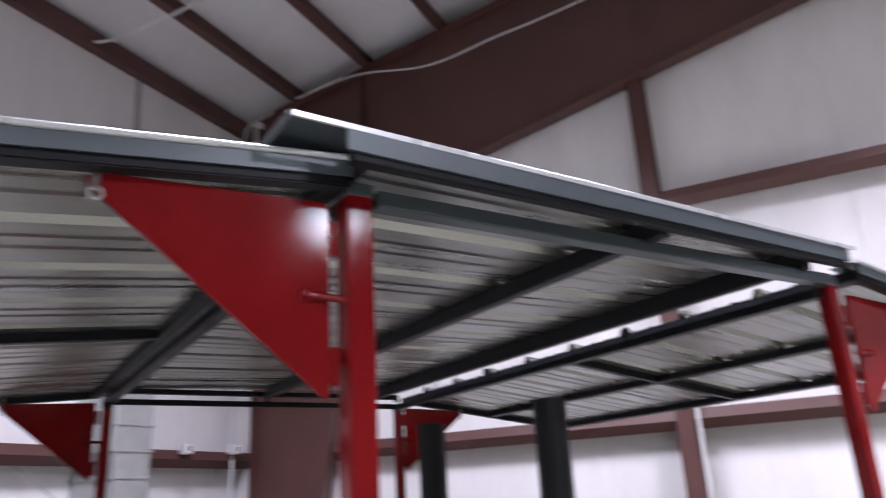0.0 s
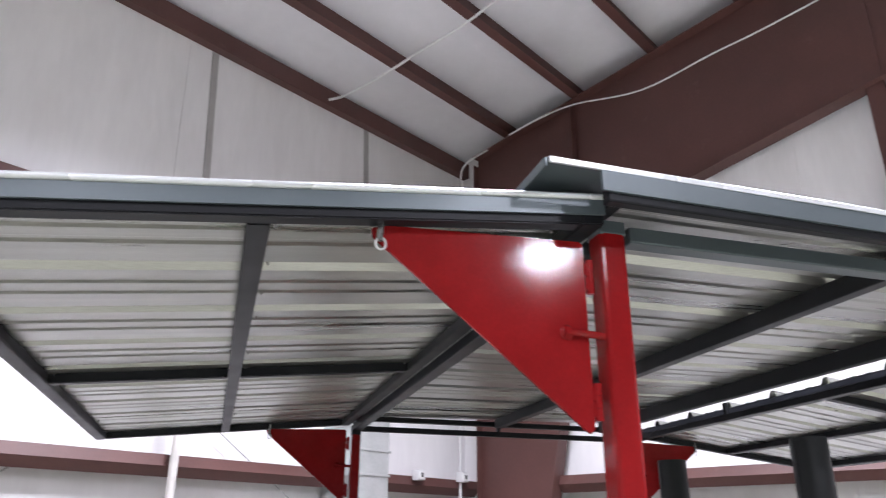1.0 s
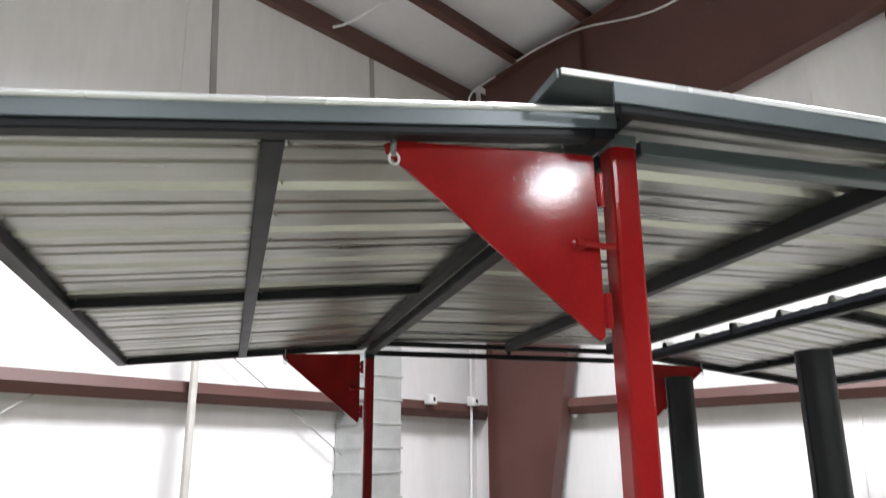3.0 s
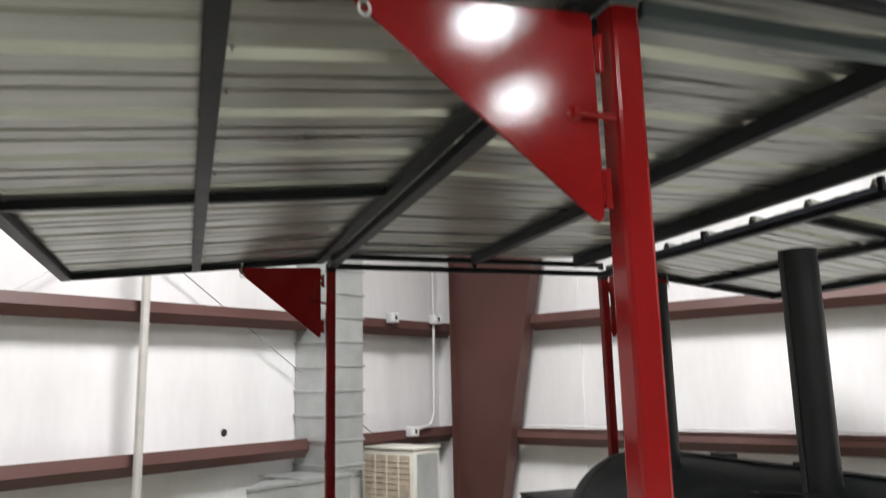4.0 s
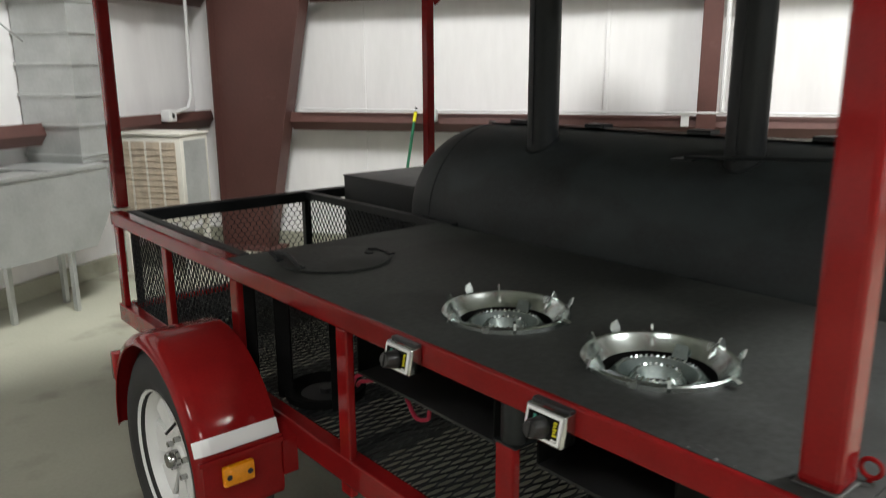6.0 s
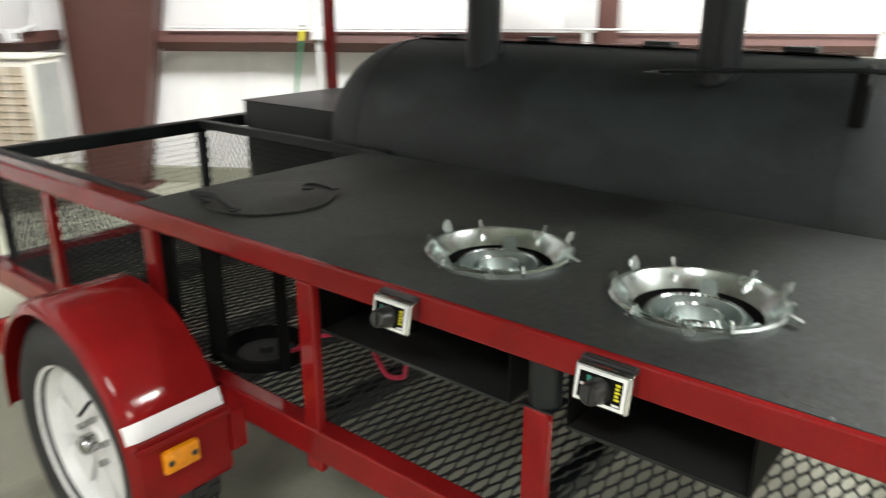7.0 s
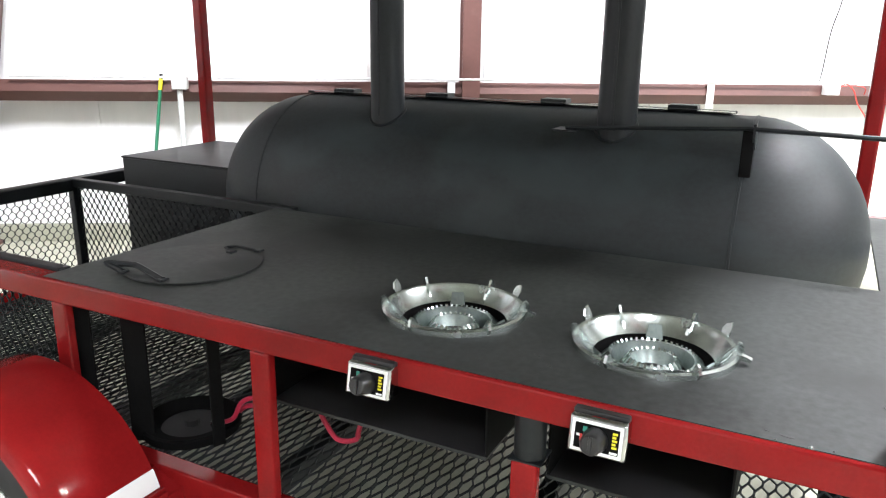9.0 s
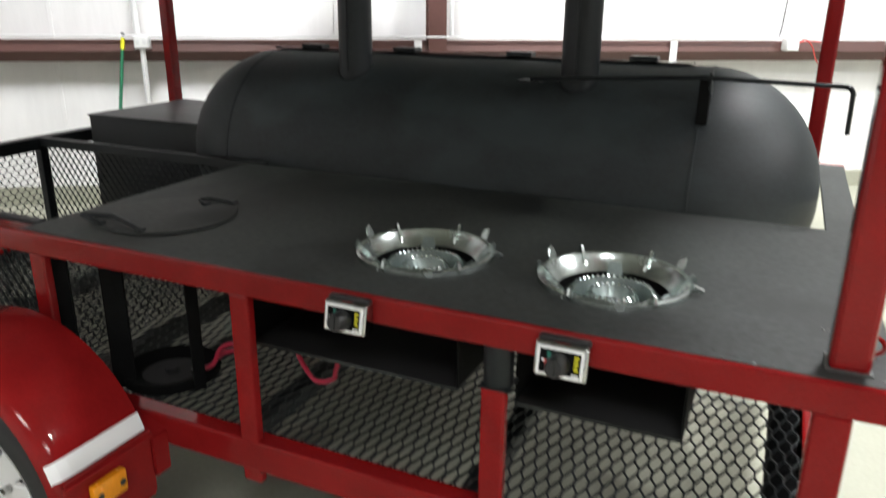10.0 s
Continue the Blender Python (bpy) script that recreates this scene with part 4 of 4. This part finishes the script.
for i in range(3):
    lean(part("roof_sheet", sheet(0.03, 2.357, 1.815, 2.357, -0.17 + 3.19 * i / 3, -0.17 + 3.19 * (i + 1) / 3), SHEET, canopy, "ribbed galvalume sheet"), rise=0.019)
lean(cbox("roof_beam", (X0 - 0.045, -0.1715, 2.311), (X1 - 0.021, -0.145, 2.3555), GREY, "charcoal square tube"), rise=0.019)
screws([(0.985, 2.358), (0.10, 2.358), (1.70, 2.358)], -0.1, 3.0, canopy)
lean(cbox("edge_trim", (-0.018, -0.180, 2.329), (1.835, -0.172, 2.3775), TRIM, "slate grey bent metal edge trim", 0.001), rise=0.019)
lean(cbox("hem", (-0.130, -0.186, 2.370), (1.87, -0.1802, 2.383), HEM, "folded hem coloured as its highlight", 0.001), rise=0.019)
lean(cbox("edge_trim", (-0.128, -0.171, 2.3872), (1.835, -0.045, 2.3886), TRIM, "slate grey bent metal edge trim", 0.0), rise=0.019)
cbox("ridge_flashing", (-0.128, -0.0445, 2.3882), (0.11, 3.03, 2.3896), TRIM, "slate grey bent metal flashing", 0.0)
cbox("edge_trim", (-0.134, -0.17, 2.368), (-0.1285, 3.03, 2.388), TRIM, "slate grey bent metal edge trim", 0.001)


for hy in (0.25, 1.0, 1.75, 2.5):
    part("hinge", rod(Vector((0.040, hy - 0.05, 2.322)) - canopy_at, Vector((0.040, hy + 0.05, 2.322)) - canopy_at, 0.010, 10), GREY, canopy, "charcoal hinge barrel", smooth=True)
    part("hinge", rod(Vector((1.856, hy - 0.05, 2.290)) - canopy_at, Vector((1.856, hy + 0.05, 2.290)) - canopy_at, 0.010, 10), GREY, canopy, "charcoal hinge barrel", smooth=True)


def gusset(post_x, post_y, side):
    """A hinged triangular plate on a post; side: -1 towards the near wing, 1 towards the far one."""
    g = thing("gusset_plate", "red-painted triangular steel wing prop hinged on its post", "", (0, 0, 0))
    g.parent = canopy
    g.matrix_basis = Matrix.Translation(Vector((post_x, post_y, 1.9)) - canopy_at)
    s = side
    outline = [(s * 0.017, 0.368), (s * 0.024, 0.375), (s * 0.44, 0.362), (s * 0.462, 0.352), (s * 0.458, 0.335), (s * 0.034, -0.010), (s * 0.024, -0.016), (s * 0.016, -0.006), (s * 0.015, 0.02)]
    plate = prism(outline, "Y", -0.004, 0.004)
    bmesh.ops.bevel(plate, geom=list(plate.edges), offset=0.0012, segments=2, affect="EDGES")
    part("plate", plate, RED, g, smooth=True)
    for hz in (0.045, 0.300):
        hinge = part("hinge", rod((0.004 * s, 0, hz - 0.012), (0.004 * s, 0, hz + 0.012), 0.0085, 12), RED, g, "red-painted barrel hinge", smooth=True)
        for e in (-1, 1):
            part("knuckle", rod((0.004 * s, 0, hz + e * 0.0125), (0.004 * s, 0, hz + e * 0.036), 0.0085, 12), RED, hinge, smooth=True)
            part("weld", bent([(0.0135 * s, -0.004, hz + e * (0.002 + 0.003 * i)) for i in range(10)], 0.0028, 6), RED, hinge, smooth=True)
    latch = part("latch_pin", rod((s * 0.062, -0.012, 0.178), (s * -0.012, -0.012, 0.174), 0.0075, 12), RED, g, "short red bolt welded to the plate", smooth=True)
    part("bolt_head", rod((s * 0.062, -0.012, 0.178), (s * 0.073, -0.012, 0.1785), 0.0125, 6), RED, latch)
    part("weld", lathe([(0.0, 0.0), (0.006, 0.0), (0.012, 0.004), (0.016, 0.010), (0.0, 0.012)], (s * 0.064, -0.015, 0.178), "Y", 14), RED, latch, smooth=True)
    part("hook_ring", bent([(s * 0.445 + 0.010 * math.cos(q), -0.014, 0.318 + 0.012 * math.sin(q)) for q in [math.tau * k / 16 for k in range(17)]], 0.0028, 6), CABLE, g, "bare metal link", smooth=True)
    part("hook", rod((s * 0.447, -0.012, 0.325), (s * 0.443, -0.012, 0.39), 0.007, 8), CHROME, g, "bare metal hook at the tip", smooth=True)
    return g


gusset(0.020, -0.036, -1)
gusset(0.030, 2.98, -1)
gusset(1.840, 2.98, 1)
gusset(1.868, -0.004, 1)

# ---- things along the walls ----
duct = thing("air_duct", "vertical galvanised sheet-metal air duct on a floor plenum", "air duct", (2.985, 3.975, 0), turned=True)
hopper = prism([(-0.88, 0.93), (0.10, 0.93), (0.10, 0.62), (-0.06, 0.40), (-0.80, 0.42), (-0.88, 0.48)], "Y", -0.10, 0.20)
for v in hopper.verts:
    if v.co.y > 0.1 and v.co.x < -0.3:
        v.co.x += 0.34
part("plenum", hopper, DUCT, duct)
part("plenum_flange", box((-0.89, -0.112, 0.914), (0.112, -0.101, 0.940), 0.002), DUCT, duct)
part("plenum_top", box((-0.36, -0.10, 0.931), (0.10, 0.47, 0.9405), 0.002), DUCT, duct)
for lx, ly in ((-0.25, -0.06), (-0.60, 0.10), (-0.12, 0.16)):
    part("leg", box((lx - 0.016, ly - 0.016, 0), (lx + 0.016, ly + 0.016, 0.43), 0.002), DUCT, duct)
riser = part("riser", box((0.0, 0.0, 0.941), (0.345, 0.465, 3.3), 0.004), DUCT, duct)
for k in range(11):
    z = 0.98 + 0.20 * k
    part("joint", box((-0.012, -0.012, z), (0.357, 0.472, z + 0.018), 0.002), DUCT, riser)

cooler = thing("evaporative_cooler", "large cream evaporative cooler with brown pads on a stand", "cooler", (3.65, 3.70, 0), turned=True)
part("case", box((0, 0, 0.42), (0.335, 0.62, 1.075), 0.012), COOLER, cooler, smooth=True)
for k in range(4):
    y0 = 0.045 + 0.138 * k
    pad = part("louvre_pad", box((-0.004, y0, 0.50), (-0.001, y0 + 0.118, 1.03), 0.001), LOUVRE, cooler, "brown cooling pad")
    for j in range(11):
        part("slat", box((-0.009, y0, 0.515 + 0.046 * j), (-0.0042, y0 + 0.118, 0.521 + 0.046 * j), 0.001), LOUVRE, pad)
part("top_rim", box((-0.012, -0.012, 1.076), (0.347, 0.632, 1.095), 0.004), COOLER, cooler, smooth=True)
part("side_panel", box((0.035, -0.004, 0.46), (0.30, -0.001, 1.04), 0.002), DUCT, cooler, "grey sheet-metal side panel")
for lx, ly in ((0.02, 0.02), (0.275, 0.02), (0.02, 0.56), (0.275, 0.56)):
    part("leg", box((lx, ly, 0), (lx + 0.04, ly + 0.04, 0.42), 0.002), COOLER, cooler)


def outlet(x, y, z, facing):
    o = thing("outlet_box", "white electrical outlet box on the steel girt", "outlet", (x, y, z), "outlets on the girts", turned=True)
    d = (0.040, 0.050, 0.046) if facing == "x" else (0.050, 0.040, 0.046)
    part("box", box([-v for v in d], d, 0.005), PIPE, o, smooth=True)
    if facing == "x":
        part("cover", box((-d[0] - 0.006, -0.042, -0.038), (-d[0] - 0.0005, 0.042, 0.038), 0.002), WHITE, o)
        for k in (-1, 1):
            part("socket", box((-d[0] - 0.008, k * 0.022 - 0.012, -0.015), (-d[0] - 0.006, k * 0.022 + 0.012, 0.015), 0.001), PIPE, o)
    else:
        part("cover", box((-0.042, -d[1] - 0.006, -0.038), (0.042, -d[1] - 0.0005, 0.038), 0.002), WHITE, o)
        part("socket", box((-0.014, -d[1] - 0.009, -0.02), (0.014, -d[1] - 0.006, 0.02), 0.001), DARK, o)
    return o


SG, EG = WY - 0.25, WX - 0.25
outlet(3.945, SG, 2.246, "y")
outlet(4.570, SG, 2.262, "y")
outlet(4.200, SG, 1.190, "y")
outlet(EG, 2.095, 1.193, "x")
outlet(EG, -2.700, 1.182, "x")


def conduit(name, pts, r, mat, label, category="conduit"):
    c = thing(name, label, category, pts[0], turned=True)
    o = Vector(pts[0])
    part("pipe", bent([Vector(p) - o for p in pts], r), mat, c, smooth=True)
    return c


conduit("wall_conduit", [(4.575, SG + 0.03, 2.32), (4.575, SG + 0.03, 3.2), (4.575, SG + 0.03, 5.4)], 0.014, PIPE, "thin white electrical conduit running up the side wall")
conduit("wall_conduit", [(4.575, SG + 0.03, 2.21), (4.560, SG + 0.03, 1.34), (4.50, SG + 0.03, 1.24), (4.27, SG + 0.02, 1.20)], 0.014, PIPE, "thin white electrical conduit between two outlet boxes")
conduit("downpipe", [(1.455, SG - 0.03, 3.90), (1.455, SG - 0.03, 2.0), (1.455, SG - 0.03, 0.01)], 0.030, DOWN, "weathered off-white downpipe along the side wall", "pipe")
conduit("downpipe", [(-0.28, SG - 0.03, 3.97), (-0.28, SG - 0.03, 2.0), (-0.28, SG - 0.03, 0.01)], 0.030, DOWN, "weathered off-white downpipe along the side wall", "pipe")
conduit("wall_conduit", [(EG, 2.10, 1.14), (EG + 0.02, 2.105, 0.7), (EG + 0.02, 2.11, 0.01)], 0.02, PIPE, "white conduit below an outlet box")
conduit("wall_conduit", [(EG + 0.02, 2.13, 1.25), (EG + 0.03, 2.14, 2.1), (EG + 0.03, 2.15, 3.8)], 0.024, PIPE, "white conduit running up the end wall")
conduit("wall_conduit", [(EG + 0.02, -0.065, 1.24), (EG + 0.02, -0.065, 3.0), (EG + 0.02, -0.065, 3.4)], 0.016, PIPE, "white conduit beside the end wall column")
conduit("wall_conduit", [(EG + 0.03, 3.25, 1.232), (EG + 0.03, 2.2, 1.228), (EG + 0.03, 0.0, 1.228), (EG + 0.03, -2.60, 1.222)], 0.008, PIPE, "thin white conduit lying along the girt")
for cy in (0.178, 0.014, -1.778):
    clip = thing("wall_clip", "white metal strap over the steel girt", "strap", (EG + 0.035, cy, 1.13), turned=True)
    part("strap", box((0, -0.028, -0.10 if cy < 0 else 0.0), (0.006, 0.028, 0.10), 0.001), PIPE, clip)
conduit("hanging_wire", curve([(EG, -2.60, 1.24), (EG + 0.03, -2.63, 1.33), (EG + 0.04, -2.66, 1.6), (EG + 0.05, -2.72, 1.85), (EG + 0.05, -2.74, 2.3), (EG + 0.05, -2.86, 3.2)], 6), 0.005, PLASTIC, "thin black wire hanging down the end wall", "wire")
conduit("red_wire", curve([(EG - 0.03, -2.74, 1.18), (EG - 0.02, -2.80, 1.22), (EG - 0.02, -2.87, 1.17), (EG, -2.93, 1.07), (EG, -3.01, 0.97), (EG, -3.10, 0.82)], 6), 0.005, CORD, "loose red wire hanging from an outlet box", "wire")
conduit("red_wire", curve([(EG - 0.03, -2.74, 1.20), (EG - 0.04, -2.85, 1.21), (EG - 0.03, -2.95, 1.19), (EG, -2.97, 1.14)], 6), 0.004, CORD, "loose red wire hanging from an outlet box", "wire")

broom = thing("broom", "green-handled broom with yellow grip leaning on the end wall", "broom", (EG - 0.22, 2.335, 0), turned=True)
part("handle", rod((0.0, 0.0, 0.10), (0.24, -0.095, 1.14), 0.012, 12), GREEN, broom, "green handle", smooth=True)
part("grip", rod((0.24, -0.095, 1.14), (0.257, -0.102, 1.215), 0.014, 12), YELLOW, broom, "yellow band", smooth=True)
part("cap", rod((0.257, -0.102, 1.215), (0.265, -0.105, 1.25), 0.012, 12), PLASTIC, broom, "black cap", smooth=True)
part("head", prism([(-0.15, 0.0), (0.15, 0.0), (0.11, 0.10), (-0.11, 0.10)], "X", -0.02, 0.02), PLASTIC, broom, "black bristle head")

for a, b in (((4.07, 1.03), (-1.60, 4.72)), ((-1.10, 0.95), (3.90, 4.60))):
    conduit("brace_cable", [(a[0], WY - 0.10, a[1]), (b[0], WY - 0.10, b[1])], 0.0055, CABLE, "thin diagonal steel bracing cable across the side wall", "cable")
spot = thing("wall_hole", "small dark round vent in the side wall", "vent", (2.300, WY - 0.004, 1.290), turned=True)
part("ring", lathe([(0.0, -0.004), (0.022, -0.004), (0.028, 0.0), (0.0, 0.0)], axis="Y", sides=16), DARK, spot)

# conduit along the rafter and the hanging cable between the purlins
conduit("roof_conduit", curve([(XC - 0.13, 3.51, 5.855), (XC - 0.11, 3.12, 5.915), (XC - 0.10, 2.68, 5.918), (XC - 0.10, 1.93, 5.766), (XC - 0.10, 1.20, 5.843), (XC - 0.10, 0.38, 5.925), (XC - 0.10, -2.50, 6.34)], 5), 0.0085, PIPE, "grey conduit clipped along the rafter")
conduit("roof_cable", curve([(XC - 0.10, 3.83, 5.80), (XC - 0.10, 4.02, 5.77), (XC - 0.10, 4.16, 5.73), (XC - 0.10, 4.23, 5.62), (XC - 0.10, 4.24, 5.30)], 6), 0.011, PIPE, "thin white flexible conduit drooping from the rafter to the wall", "cable")
conduit("roof_cable", curve([(2.70, 4.33, 5.76), (2.76, 4.11, 5.76), (2.83, 3.62, 5.835), (2.85, 3.33, 5.88), (2.91, 2.76, 5.975), (2.91, 2.43, 6.03), (2.92, 1.60, 6.16)], 6), 0.013, PIPE, "pale flexible cable looped under the purlins", "cable")

# housings added above the unseen lamps
for lx, ly, power, wide, cut in LAMPS:
    fix = thing("unseen_lamp_housing", "unseen round lamp housing added under the shed roof", "lamp", (lx, ly, 5.52), "high-bay lamps", turned=True)
    part("housing", lathe([(wide * 0.53, 0.0), (wide * 0.55, 0.01), (wide * 0.36, 0.10), (wide * 0.18, 0.16), (0.0, 0.17)], sides=32), GREY, fix, smooth=True)
    part("hanger", rod((0, 0, 0.17), (0, 0, roof_z(ly) - 5.52 - 0.002), 0.006, 6), CABLE, fix)
